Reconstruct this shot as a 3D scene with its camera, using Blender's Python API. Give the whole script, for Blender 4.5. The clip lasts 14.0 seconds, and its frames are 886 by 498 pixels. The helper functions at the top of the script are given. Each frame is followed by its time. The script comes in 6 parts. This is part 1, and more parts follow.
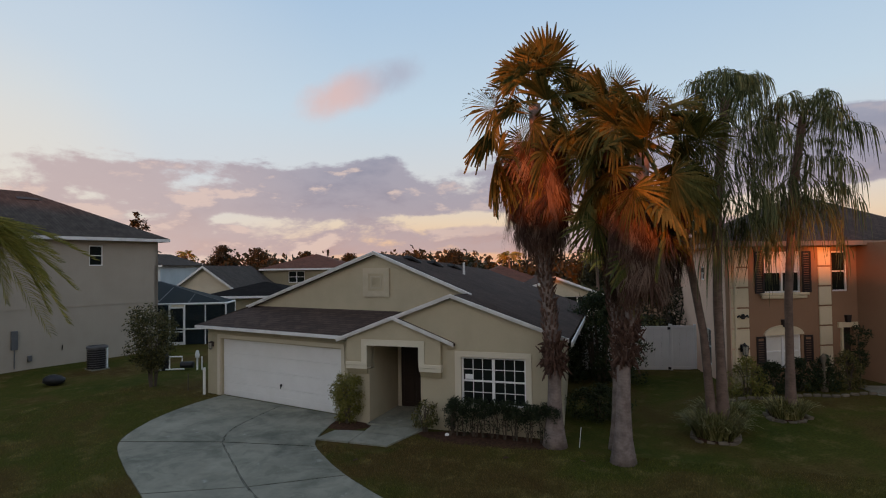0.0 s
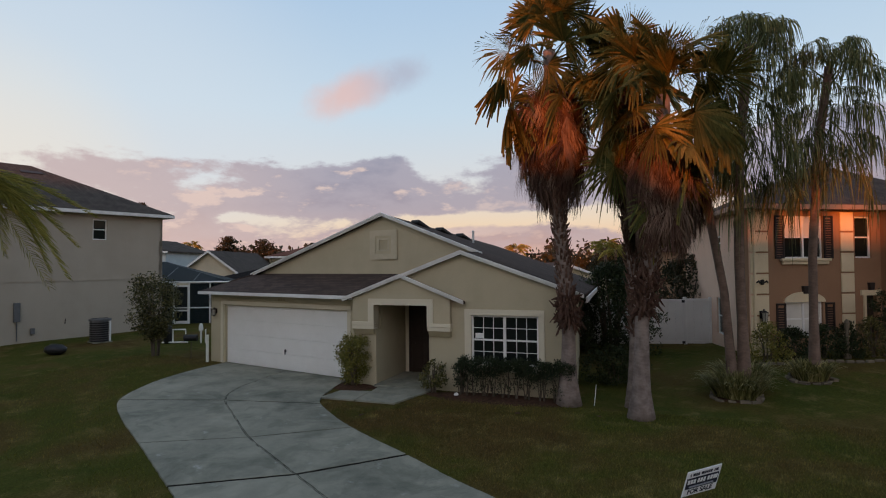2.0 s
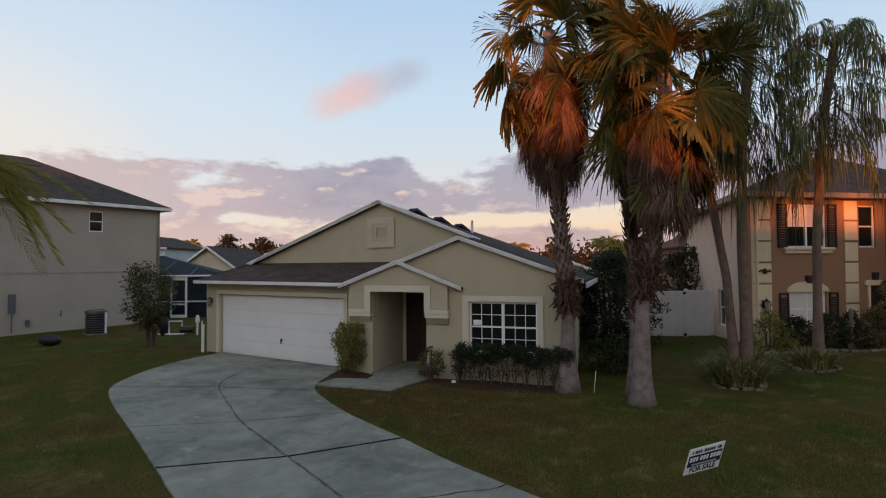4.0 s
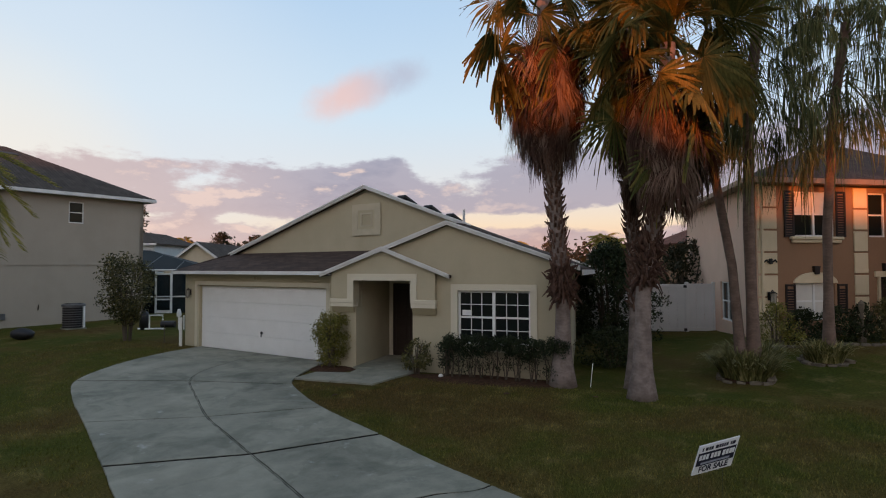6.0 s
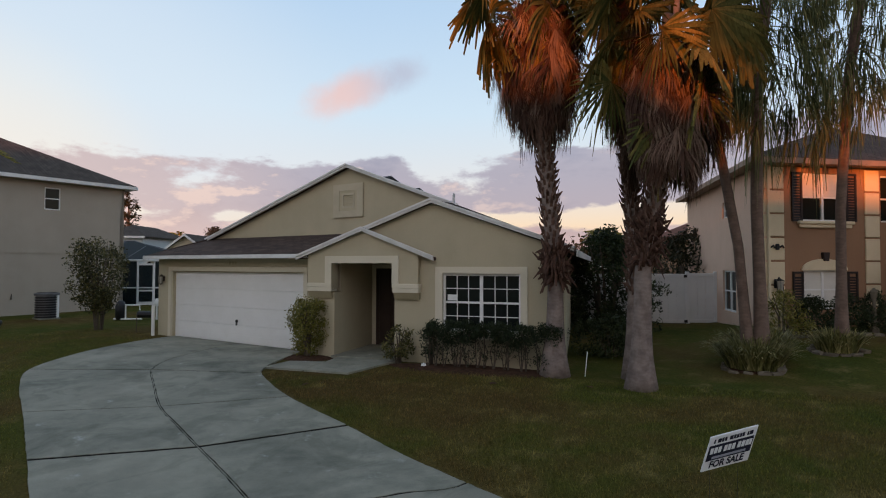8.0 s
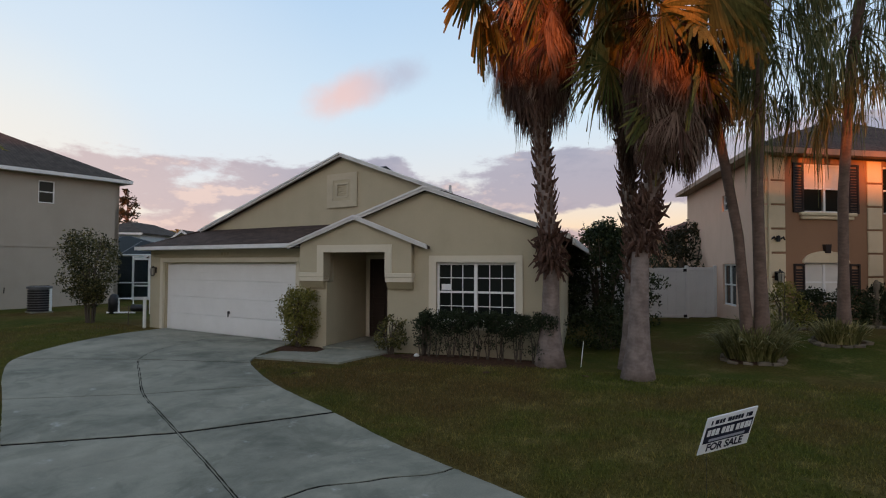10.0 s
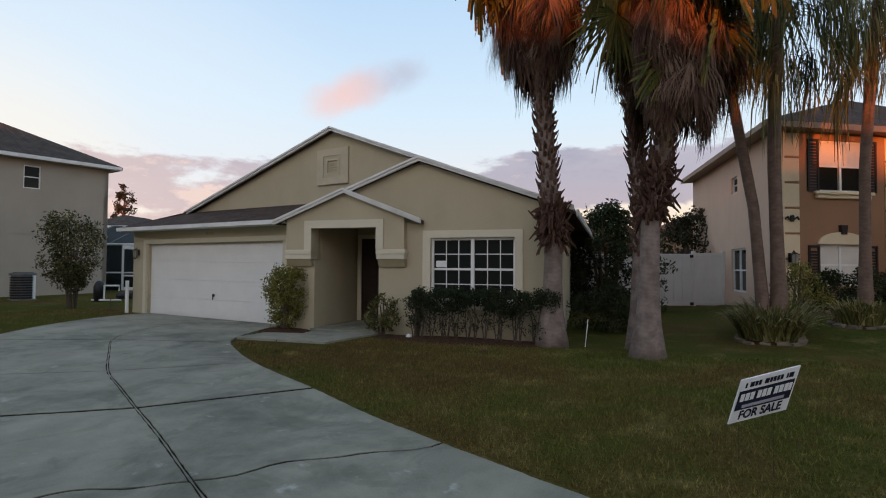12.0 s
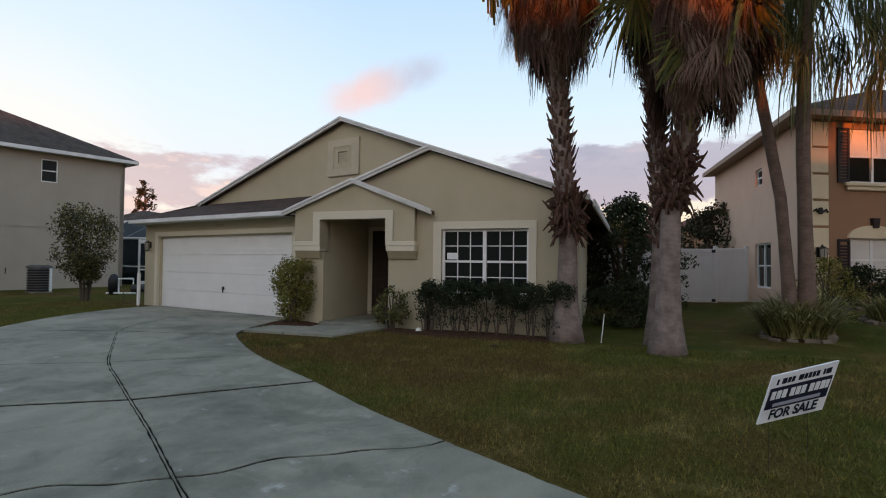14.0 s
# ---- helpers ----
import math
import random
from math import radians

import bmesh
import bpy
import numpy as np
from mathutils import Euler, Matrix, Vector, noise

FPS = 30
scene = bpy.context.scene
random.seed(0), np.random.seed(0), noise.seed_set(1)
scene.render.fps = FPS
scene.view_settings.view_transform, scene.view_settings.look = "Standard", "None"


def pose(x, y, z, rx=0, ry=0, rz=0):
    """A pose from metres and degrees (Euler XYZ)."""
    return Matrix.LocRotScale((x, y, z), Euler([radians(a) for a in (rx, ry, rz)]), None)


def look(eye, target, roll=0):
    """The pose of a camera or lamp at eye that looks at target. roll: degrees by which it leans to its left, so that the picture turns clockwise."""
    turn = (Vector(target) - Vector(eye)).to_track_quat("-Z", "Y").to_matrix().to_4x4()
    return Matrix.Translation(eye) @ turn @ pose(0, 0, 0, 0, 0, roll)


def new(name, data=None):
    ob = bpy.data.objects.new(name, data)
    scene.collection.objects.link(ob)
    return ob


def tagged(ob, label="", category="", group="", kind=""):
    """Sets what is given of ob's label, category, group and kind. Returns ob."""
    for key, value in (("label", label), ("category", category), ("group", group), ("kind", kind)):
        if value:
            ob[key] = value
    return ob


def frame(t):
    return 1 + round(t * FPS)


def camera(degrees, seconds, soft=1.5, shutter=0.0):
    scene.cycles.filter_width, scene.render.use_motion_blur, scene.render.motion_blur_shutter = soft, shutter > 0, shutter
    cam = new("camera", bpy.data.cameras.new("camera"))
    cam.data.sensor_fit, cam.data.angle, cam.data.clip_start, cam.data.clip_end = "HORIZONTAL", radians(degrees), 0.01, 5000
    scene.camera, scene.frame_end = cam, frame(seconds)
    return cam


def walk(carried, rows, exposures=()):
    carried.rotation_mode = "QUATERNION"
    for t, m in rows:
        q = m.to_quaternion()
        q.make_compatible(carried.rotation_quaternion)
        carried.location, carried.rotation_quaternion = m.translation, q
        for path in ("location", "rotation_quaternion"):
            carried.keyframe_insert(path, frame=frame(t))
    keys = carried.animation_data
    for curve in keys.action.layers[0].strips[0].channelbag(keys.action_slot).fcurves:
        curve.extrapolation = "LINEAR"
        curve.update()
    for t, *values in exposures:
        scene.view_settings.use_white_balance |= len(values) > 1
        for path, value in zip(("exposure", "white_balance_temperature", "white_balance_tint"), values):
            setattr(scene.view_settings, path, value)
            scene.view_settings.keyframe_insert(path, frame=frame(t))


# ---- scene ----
cam = camera(76.0, 14.0, soft=1.1)
# seconds, x, y, z, yaw, pitch, roll
PATH = [
    (0.0, 0.004, 0.001, 4.492, 32.47, 1.66, -0.80),
    (0.5, -0.081, 0.099, 4.354, 32.57, 1.66, -0.80),
    (1.0, -0.219, 0.205, 4.057, 32.71, 1.64, -0.66),
    (1.5, -0.305, 0.303, 3.651, 32.97, 1.65, -0.50),
    (2.0, -0.391, 0.394, 3.322, 33.05, 1.65, -0.46),
    (2.5, -0.442, 0.438, 3.134, 33.12, 1.71, -0.38),
    (3.0, -0.434, 0.460, 3.034, 33.18, 1.72, -0.32),
    (5.5, -0.641, 1.263, 2.721, 32.95, 1.82, -0.25),
    (6.0, -0.748, 1.538, 2.580, 32.88, 1.84, -0.17),
    (6.5, -0.860, 1.843, 2.423, 32.74, 1.82, -0.11),
    (7.0, -0.961, 2.132, 2.325, 32.70, 1.78, -0.07),
    (7.5, -1.020, 2.372, 2.250, 32.68, 1.73, -0.00),
    (8.0, -1.033, 2.548, 2.186, 32.66, 1.72, 0.09),
    (8.5, -1.024, 2.680, 2.117, 32.66, 1.74, 0.14),
    (11.0, -1.142, 3.072, 1.719, 32.76, 1.77, 0.31),
    (11.5, -1.253, 3.303, 1.562, 32.77, 1.78, 0.34),
    (12.0, -1.381, 3.573, 1.432, 32.73, 1.77, 0.42),
    (12.5, -1.453, 3.829, 1.336, 32.42, 1.70, 0.44),
    (13.0, -1.456, 4.014, 1.267, 31.84, 1.61, 0.41),
    (13.5, -1.445, 4.104, 1.246, 31.78, 1.68, 0.44),
    (14.0, -1.468, 3.936, 1.332, 34.48, 1.48, 0.68),
]
EXPOSURES = [(0.0, -0.20), (3.2, -0.05), (7.0, 0.05), (11.0, 0.11), (14.0, 0.28)]
walk(cam, [(t, look((x, y, z), (x - math.sin(radians(yaw)) * math.cos(radians(pitch)), y + math.cos(radians(yaw)) * math.cos(radians(pitch)), z + math.sin(radians(pitch))), roll)) for t, x, y, z, yaw, pitch, roll in PATH], EXPOSURES)

# ---------------------------------------------------------------- light
SUN_AZ, SUN_EL = 18.0, 4.0          # degrees: bearing of the low sun from -y towards +x, and its height
to_sun = Vector((math.sin(radians(SUN_AZ)), -math.cos(radians(SUN_AZ)), math.tan(radians(SUN_EL)))).normalized()
sun_data = bpy.data.lights.new("sun", "SUN")
sun_data.energy, sun_data.angle, sun_data.color = 5.6, radians(1.1), (1.0, 0.23, 0.035)
sun = new("sun", sun_data)
sun.matrix_world = look(to_sun * 100, (0, 0, 0))


class Nodes:
    """Short calls for building a node tree."""

    def __init__(self, tree):
        self.t = tree

    def add(self, kind, **props):
        n = self.t.nodes.new(kind)
        for k, v in props.items():
            if k == "operation":
                n.operation = v
            elif k == "blend_type":
                n.blend_type = v
            elif k == "data_type":
                n.data_type = v
            elif k == "sky_type":
                n.sky_type = v
        return n

    def put(self, socket, value):
        if isinstance(value, bpy.types.NodeSocket):
            self.t.links.new(value, socket)
        elif isinstance(value, (tuple, list)) and len(value) == 3 and socket.type == "RGBA":
            socket.default_value = (*value, 1)
        else:
            socket.default_value = value

    def math(self, op, a, b=0.0, c=0.0):
        n = self.add("ShaderNodeMath", operation=op)
        for i, v in enumerate((a, b, c)):
            self.put(n.inputs[i], v)
        return n.outputs[0]

    def vmath(self, op, a, b=(0, 0, 0)):
        n = self.add("ShaderNodeVectorMath", operation=op)
        self.put(n.inputs[0], a)
        self.put(n.inputs[1], b)
        return n.outputs["Value"] if op in ("DOT_PRODUCT", "LENGTH", "DISTANCE") else n.outputs[0]

    def noise(self, vec, scale, detail=4.0, rough=0.55, distortion=0.0):
        n = self.add("ShaderNodeTexNoise")
        self.put(n.inputs["Vector"], vec)
        self.put(n.inputs["Scale"], scale)
        self.put(n.inputs["Detail"], detail)
        self.put(n.inputs["Roughness"], rough)
        self.put(n.inputs["Distortion"], distortion)
        return n.outputs[0]

    def ramp(self, fac, stops):
        n = self.add("ShaderNodeValToRGB")
        e = n.color_ramp.elements
        while len(e) < len(stops):
            e.new(0.5)
        for el, (p, c) in zip(e, stops):
            el.position, el.color = p, (*c, 1) if len(c) == 3 else c
        self.put(n.inputs[0], fac)
        return n.outputs[0]

    def span(self, v, a, b, lo=0.0, hi=1.0):
        n = self.add("ShaderNodeMapRange")
        n.interpolation_type = "SMOOTHSTEP"
        for i, x in enumerate((v, a, b, lo, hi)):
            self.put(n.inputs[i], x)
        return n.outputs[0]

    def mix(self, fac, a, b, mode="MIX"):
        n = self.add("ShaderNodeMix", data_type="RGBA", blend_type=mode)
        self.put(n.inputs[0], fac)
        self.put(n.inputs[6], a)
        self.put(n.inputs[7], b)
        return n.outputs[2]


world = bpy.data.worlds.new("dusk_sky")
scene.world = world
world.use_nodes = True
W = Nodes(world.node_tree)
world.node_tree.nodes.clear()
d = W.add("ShaderNodeTexCoord").outputs["Generated"]
sep = W.add("ShaderNodeSeparateXYZ")
W.put(sep.inputs[0], d)
dz = sep.outputs[2]
sky = W.ramp(dz, [(0.0, (0.92, 0.50, 0.33)), (0.03, (1.0, 0.62, 0.38)), (0.075, (0.97, 0.77, 0.57)), (0.15, (0.79, 0.81, 0.83)), (0.26, (0.65, 0.80, 0.93)), (0.42, (0.50, 0.68, 0.89)), (1.0, (0.30, 0.38, 0.52))])
west = W.vmath("DOT_PRODUCT", d, (-0.955, 0.285, 0.07))
sky = W.mix(W.math("MULTIPLY", W.span(west, 0.80, 1.0), 0.5), sky, (0.80, 0.86, 0.92))
sky = W.mix(W.math("MULTIPLY", W.span(west, 0.955, 1.0), 0.4), sky, (1.10, 0.92, 0.68))
east = W.vmath("DOT_PRODUCT", d, (0.80, 0.60, 0.0))
flat = W.vmath("MULTIPLY", d, (1.0, 1.0, 2.5))


def puffs(vec):
    """Heaped cloud: broad lumps with ragged smaller ones on them."""
    return W.math("ADD", W.math("MULTIPLY", W.noise(vec, 4.2, 8.0, 0.56, 0.25), 0.72), W.math("MULTIPLY", W.noise(vec, 13.0, 6.0, 0.62, 0.1), 0.28))


lump = puffs(flat)
above = puffs(W.vmath("ADD", flat, (-0.02, 0.0, 0.05)))
rise = W.math("SUBTRACT", dz, W.math("MULTIPLY", W.span(east, -0.25, 0.75), 0.035))
heap = W.math("MULTIPLY", W.span(rise, 0.050, 0.100), W.span(rise, 0.145, 0.215, 1.0, 0.0))
wisp = W.math("MULTIPLY", W.span(dz, 0.0, 0.03), W.span(dz, 0.05, 0.09, 1.0, 0.0))
gap = W.math("MULTIPLY", W.span(east, -0.35, 0.0, 1.0, 0.0), 0.07)
cover = W.math("ADD", W.math("MULTIPLY", heap, W.math("SUBTRACT", 0.36, gap)), W.math("MULTIPLY", wisp, 0.27))
thick = W.span(W.math("ADD", lump, cover), 0.66, 0.74)
cloud = W.ramp(dz, [(0.0, (0.70, 0.40, 0.33)), (0.06, (0.52, 0.36, 0.37)), (0.10, (0.34, 0.29, 0.37)), (0.16, (0.29, 0.28, 0.38)), (0.22, (0.37, 0.38, 0.49))])
cloud = W.mix(W.math("MULTIPLY", W.span(lump, 0.46, 0.64, 1.0, 0.0), 0.45), cloud, (0.60, 0.54, 0.60))
lit = W.math("MULTIPLY", W.span(W.math("SUBTRACT", lump, above), 0.03, 0.10), W.span(east, -0.1, 0.35, 1.0, 0.25))
cloud = W.mix(W.math("MULTIPLY", lit, 0.75), cloud, (0.95, 0.72, 0.62))
cloud = W.mix(W.math("MULTIPLY", W.span(west, 0.86, 1.0), 0.5), cloud, (0.85, 0.62, 0.55))
sky = W.mix(W.math("MULTIPLY", thick, 0.9), sky, cloud)
# the small rosy cloud, and a fainter one beside it
warp = W.math("MULTIPLY", W.math("SUBTRACT", W.noise(d, 16.0, 6.0, 0.62), 0.5), 0.075)
for centre, along, long_, wide, tone in (((-0.637, 0.712, 0.293), (0.66, 0.53, 0.42), 0.098, 0.034, (0.92, 0.54, 0.46)), ((-0.560, 0.755, 0.322), (0.66, 0.53, 0.42), 0.04, 0.03, (0.50, 0.52, 0.64))):
    off = W.vmath("SUBTRACT", d, centre)
    u = W.vmath("DOT_PRODUCT", off, Vector(along).normalized())
    r2 = W.math("SUBTRACT", W.vmath("DOT_PRODUCT", off, off), W.math("MULTIPLY", u, u))
    near = W.math("ADD", W.math("DIVIDE", W.math("MULTIPLY", u, u), long_ ** 2), W.math("DIVIDE", r2, wide ** 2))
    near = W.math("ADD", W.math("POWER", W.math("MAXIMUM", near, 0.0001), 0.5), W.math("MULTIPLY", warp, 14.0))
    mask = W.math("MULTIPLY", W.span(near, 0.2, 1.25, 1.0, 0.0), 0.66)
    tint = W.mix(W.span(u, -0.02, 0.09), tone, (0.52, 0.50, 0.60))
    sky = W.mix(mask, sky, tint)
# the afterglow round the sun, and dim ground below the horizon
glow = W.math("MAXIMUM", W.vmath("DOT_PRODUCT", d, to_sun), 0.0)
sky = W.mix(1.0, sky, W.mix(W.math("POWER", glow, 5.0), (0, 0, 0), (1.25, 0.85, 0.60)), "ADD")
sky = W.mix(W.span(dz, -0.02, 0.0, 1.0, 0.0), sky, (0.10, 0.09, 0.07))
bg = W.add("ShaderNodeBackground")
W.put(bg.inputs[0], sky)
bg.inputs[1].default_value = 0.95
W.put(W.add("ShaderNodeOutputWorld").inputs[0], bg.outputs[0])


# ---------------------------------------------------------------- materials
def material(name, base, rough=0.7, dark=None, scale=6.0, fine=60.0, amount=0.5, bump=0.15, metal=0.0, extra=None, spec=0.3, fine_amount=0.25):
    """A surface with two scales of variation (stains, grain) and fine relief."""
    m = bpy.data.materials.new(name)
    m.use_nodes = True
    N = Nodes(m.node_tree)
    p = m.node_tree.nodes["Principled BSDF"]
    co = N.add("ShaderNodeTexCoord").outputs["Object"]
    dark = dark or tuple(c * 0.72 for c in base)
    big = N.span(N.noise(co, scale, 5.0, 0.6, 0.2), 0.35, 0.68)
    grain = N.noise(co, fine, 3.0, 0.6)
    col = N.mix(N.math("MULTIPLY", big, amount), base, dark)
    col = N.mix(fine_amount, col, N.mix(grain, (0.25, 0.25, 0.25), (1.0, 1.0, 1.0)), "OVERLAY")
    if extra:
        col = extra(N, co, col)
    N.put(p.inputs["Base Color"], col)
    p.inputs["Roughness"].default_value = rough
    p.inputs["Metallic"].default_value = metal
    p.inputs["Specular IOR Level"].default_value = spec
    if bump:
        b = N.add("ShaderNodeBump")
        b.inputs["Strength"].default_value = bump
        b.inputs["Distance"].default_value = 0.01
        N.put(b.inputs["Height"], grain)
        N.put(p.inputs["Normal"], b.outputs[0])
    return m


def shingle_rows(N, co, col):
    """Rows of asphalt shingles, tabs a little lighter or darker than their neighbours."""
    b = N.add("ShaderNodeTexBrick")
    N.put(b.inputs["Vector"], N.vmath("MULTIPLY", co, (1, 1, 1)))
    b.inputs["Scale"].default_value = 1.0
    b.inputs["Mortar Size"].default_value = 0.012
    b.inputs["Brick Width"].default_value = 0.33
    b.inputs["Row Height"].default_value = 0.15
    N.put(b.inputs["Color1"], (0.75, 0.72, 0.70))
    N.put(b.inputs["Color2"], (1.15, 1.1, 1.08))
    N.put(b.inputs["Mortar"], (0.45, 0.44, 0.43))
    return N.mix(0.8, col, b.outputs[0], "MULTIPLY")


def streaks(N, co, col):
    """Faint vertical rain streaks."""
    n = N.noise(N.vmath("MULTIPLY", co, (2.2, 2.2, 0.3)), 1.0, 5.0, 0.6)
    return N.mix(0.10, col, N.ramp(n, [(0.3, (0.72, 0.70, 0.66)), (0.62, (1.05, 1.05, 1.05))]), "MULTIPLY")


def concrete_stains(N, co, col):
    n = N.noise(co, 0.55, 6.0, 0.65, 0.4)
    col = N.mix(0.9, col, N.ramp(n, [(0.34, (0.42, 0.45, 0.44)), (0.50, (0.86, 0.88, 0.86)), (0.62, (1.0, 1.0, 0.98)), (0.78, (1.15, 1.13, 1.08))]), "MULTIPLY")
    blot = N.noise(co, 1.3, 5.0, 0.6, 0.8)
    col = N.mix(N.span(blot, 0.52, 0.60, 0.0, 0.42), col, N.mix(1.0, col, (0.62, 0.64, 0.62), "MULTIPLY"))
    spots = N.noise(co, 2.4, 4.0, 0.7)
    return N.mix(N.span(spots, 0.62, 0.75, 0.0, 0.35), col, (0.62, 0.63, 0.61))


def lawn_tone(N, co):
    """Green, straw and bare brown patches of a dry winter lawn."""
    n = N.noise(co, 0.33, 6.0, 0.62, 0.3)
    col = N.ramp(n, [(0.34, (0.063, 0.080, 0.015)), (0.46, (0.091, 0.093, 0.019)), (0.56, (0.121, 0.092, 0.028)), (0.68, (0.098, 0.062, 0.022))])
    worn = N.span(N.vmath("DISTANCE", N.vmath("MULTIPLY", co, (0.7, 1.3, 0.0)), (-5.9, 14.0, 0.0)), 0.8, 3.2, 0.8, 0.0)
    col = N.mix(N.math("MULTIPLY", worn, N.span(n, 0.3, 0.5)), col, (0.115, 0.070, 0.028))
    m = N.noise(co, 1.4, 5.0, 0.7)
    return N.mix(N.span(m, 0.50, 0.74, 0.0, 0.8), col, (0.22, 0.170, 0.064))


def lawn_patches(N, co, col):
    return N.mix(0.85, lawn_tone(N, co), N.ramp(N.noise(co, 28.0, 3.0, 0.7), [(0.3, (0.30, 0.30, 0.27)), (0.7, (0.95, 0.95, 0.88))]), "MULTIPLY")


def blade_tone(N, co, col):
    r = N.add("ShaderNodeNewGeometry").outputs["Random Per Island"]
    return N.mix(1.0, lawn_tone(N, co), N.ramp(r, [(0.0, (0.75, 0.82, 0.72)), (0.6, (1.25, 1.3, 1.2)), (1.0, (1.9, 1.75, 1.5))]), "MULTIPLY")


def bark_rings(N, co, col):
    w = N.add("ShaderNodeTexWave")
    w.bands_direction = "Z"
    N.put(w.inputs["Vector"], co)
    w.inputs["Scale"].default_value = 4.2
    w.inputs["Distortion"].default_value = 9.0
    w.inputs["Detail"].default_value = 3.0
    return N.mix(0.16, col, N.mix(w.outputs[1], (0.55, 0.52, 0.5), (1.1, 1.1, 1.1)), "MULTIPLY")


def vary(lo, hi):
    """Each piece a little lighter or darker."""
    def go(N, co, col):
        r = N.add("ShaderNodeObjectInfo").outputs["Random"]
        return N.mix(1.0, col, N.mix(r, (lo, lo, lo), (hi, hi, hi)), "MULTIPLY")
    return go


def leafy(a, b, c):
    """Leaves of mixed tone: each island a shade of its own."""
    def go(N, co, col):
        r = N.add("ShaderNodeNewGeometry").outputs["Random Per Island"]
        tone = N.ramp(r, [(0.0, a), (0.5, b), (1.0, c)])
        o = N.add("ShaderNodeObjectInfo").outputs["Random"]
        tone = N.mix(1.0, tone, N.ramp(o, [(0.0, (0.72, 0.76, 0.74)), (1.0, (1.22, 1.18, 1.1))]), "MULTIPLY")
        fibre = N.noise(N.vmath("MULTIPLY", co, (30.0, 30.0, 3.0)), 1.0, 3.0, 0.6)
        return N.mix(1.0, tone, N.ramp(fibre, [(0.3, (0.62, 0.60, 0.58)), (0.7, (1.25, 1.25, 1.25))]), "MULTIPLY")
    return go


def leaf_material(name, a, b, c, rough=0.5, extra=None):
    m = material(name, b, rough, extra=extra or leafy(a, b, c), bump=0, spec=0.18)
    p = m.node_tree.nodes["Principled BSDF"]
    N = Nodes(m.node_tree)
    t = N.add("ShaderNodeBsdfTranslucent")
    N.put(t.inputs[0], p.inputs["Base Color"].links[0].from_socket)
    mx = N.add("ShaderNodeMixShader")
    mx.inputs[0].default_value = 0.18
    N.put(mx.inputs[1], p.outputs[0])
    N.put(mx.inputs[2], t.outputs[0])
    N.put(m.node_tree.nodes["Material Output"].inputs[0], mx.outputs[0])
    return m


STUCCO = material("stucco_tan", (0.44, 0.385, 0.27), 0.9, (0.39, 0.34, 0.235), 1.2, 140, 0.6, 0.35, extra=streaks, spec=0.15)
STUCCO_TRIM = material("stucco_cream_trim", (0.60, 0.54, 0.415), 0.88, (0.60, 0.54, 0.42), 2.0, 140, 0.5, 0.25, spec=0.15)
STUCCO_VENT = material("stucco_vent_trim", (0.49, 0.435, 0.32), 0.9, None, 2.0, 140, 0.4, 0.25, spec=0.15)
# darker copy of the tan stucco: shade painted under the piers; number bars share it
STUCCO_SHADE = material("stucco_shaded_tan", (0.36, 0.31, 0.20), 0.9, None, 2.0, 140, 0.4, 0.25, spec=0.15)
STUCCO_GREY = material("stucco_greige", (0.37, 0.32, 0.26), 0.9, (0.33, 0.285, 0.23), 0.8, 120, 0.6, 0.3, extra=streaks, spec=0.15)
STUCCO_PINK = material("stucco_pale_pink", (0.68, 0.455, 0.335), 0.9, (0.60, 0.40, 0.29), 0.9, 120, 0.5, 0.3, extra=streaks, spec=0.15)
STUCCO_BROWN = material("stucco_brown", (0.30, 0.175, 0.105), 0.9, (0.26, 0.15, 0.09), 1.0, 120, 0.5, 0.3, spec=0.15)
STUCCO_YELLOW = material("stucco_butter_quoin", (0.68, 0.56, 0.38), 0.88, (0.60, 0.49, 0.32), 2.0, 120, 0.5, 0.25, spec=0.15)
WHITE = material("white_paint", (0.78, 0.77, 0.74), 0.5, (0.66, 0.65, 0.61), 3.0, 80, 0.5, 0.08)
FASCIA = material("white_fascia", (0.72, 0.71, 0.69), 0.55, (0.55, 0.53, 0.50), 2.2, 80, 0.6, 0.08)
FASCIA_BROWN = material("brown_fascia", (0.30, 0.20, 0.14), 0.6, (0.22, 0.15, 0.10), 2.2, 80, 0.6, 0.08)
DOOR_WHITE = material("garage_door_enamel", (0.76, 0.75, 0.72), 0.42, (0.68, 0.67, 0.63), 1.6, 90, 0.5, 0.06)
VINYL = material("white_vinyl", (0.74, 0.72, 0.70), 0.45, (0.64, 0.62, 0.60), 1.6, 60, 0.5, 0.05)
SHINGLE = material("asphalt_shingle_brown", (0.085, 0.062, 0.052), 0.95, (0.055, 0.042, 0.037), 1.5, 90, 0.7, 0.6, extra=shingle_rows, spec=0.1)
SHINGLE_RED = material("asphalt_shingle_red", (0.16, 0.075, 0.055), 0.95, None, 1.5, 90, 0.6, 0.5, extra=shingle_rows, spec=0.1)
SHINGLE_GREY = material("asphalt_shingle_grey", (0.082, 0.072, 0.064), 0.95, (0.055, 0.048, 0.043), 1.5, 90, 0.7, 0.6, extra=shingle_rows, spec=0.1)
SHINGLE_BLACK = material("asphalt_shingle_black", (0.022, 0.02, 0.02), 1.0, None, 1.5, 90, 0.6, 0.5, extra=shingle_rows, spec=0.03)
CONCRETE = material("driveway_concrete", (0.295, 0.28, 0.225), 0.88, (0.185, 0.18, 0.145), 1.1, 70, 0.7, 0.25, extra=concrete_stains, spec=0.25)
SOIL = material("dark_joint_soil", (0.011, 0.010, 0.009), 1.0, None, 8.0, 90, 0.5, 0.6, spec=0.05)
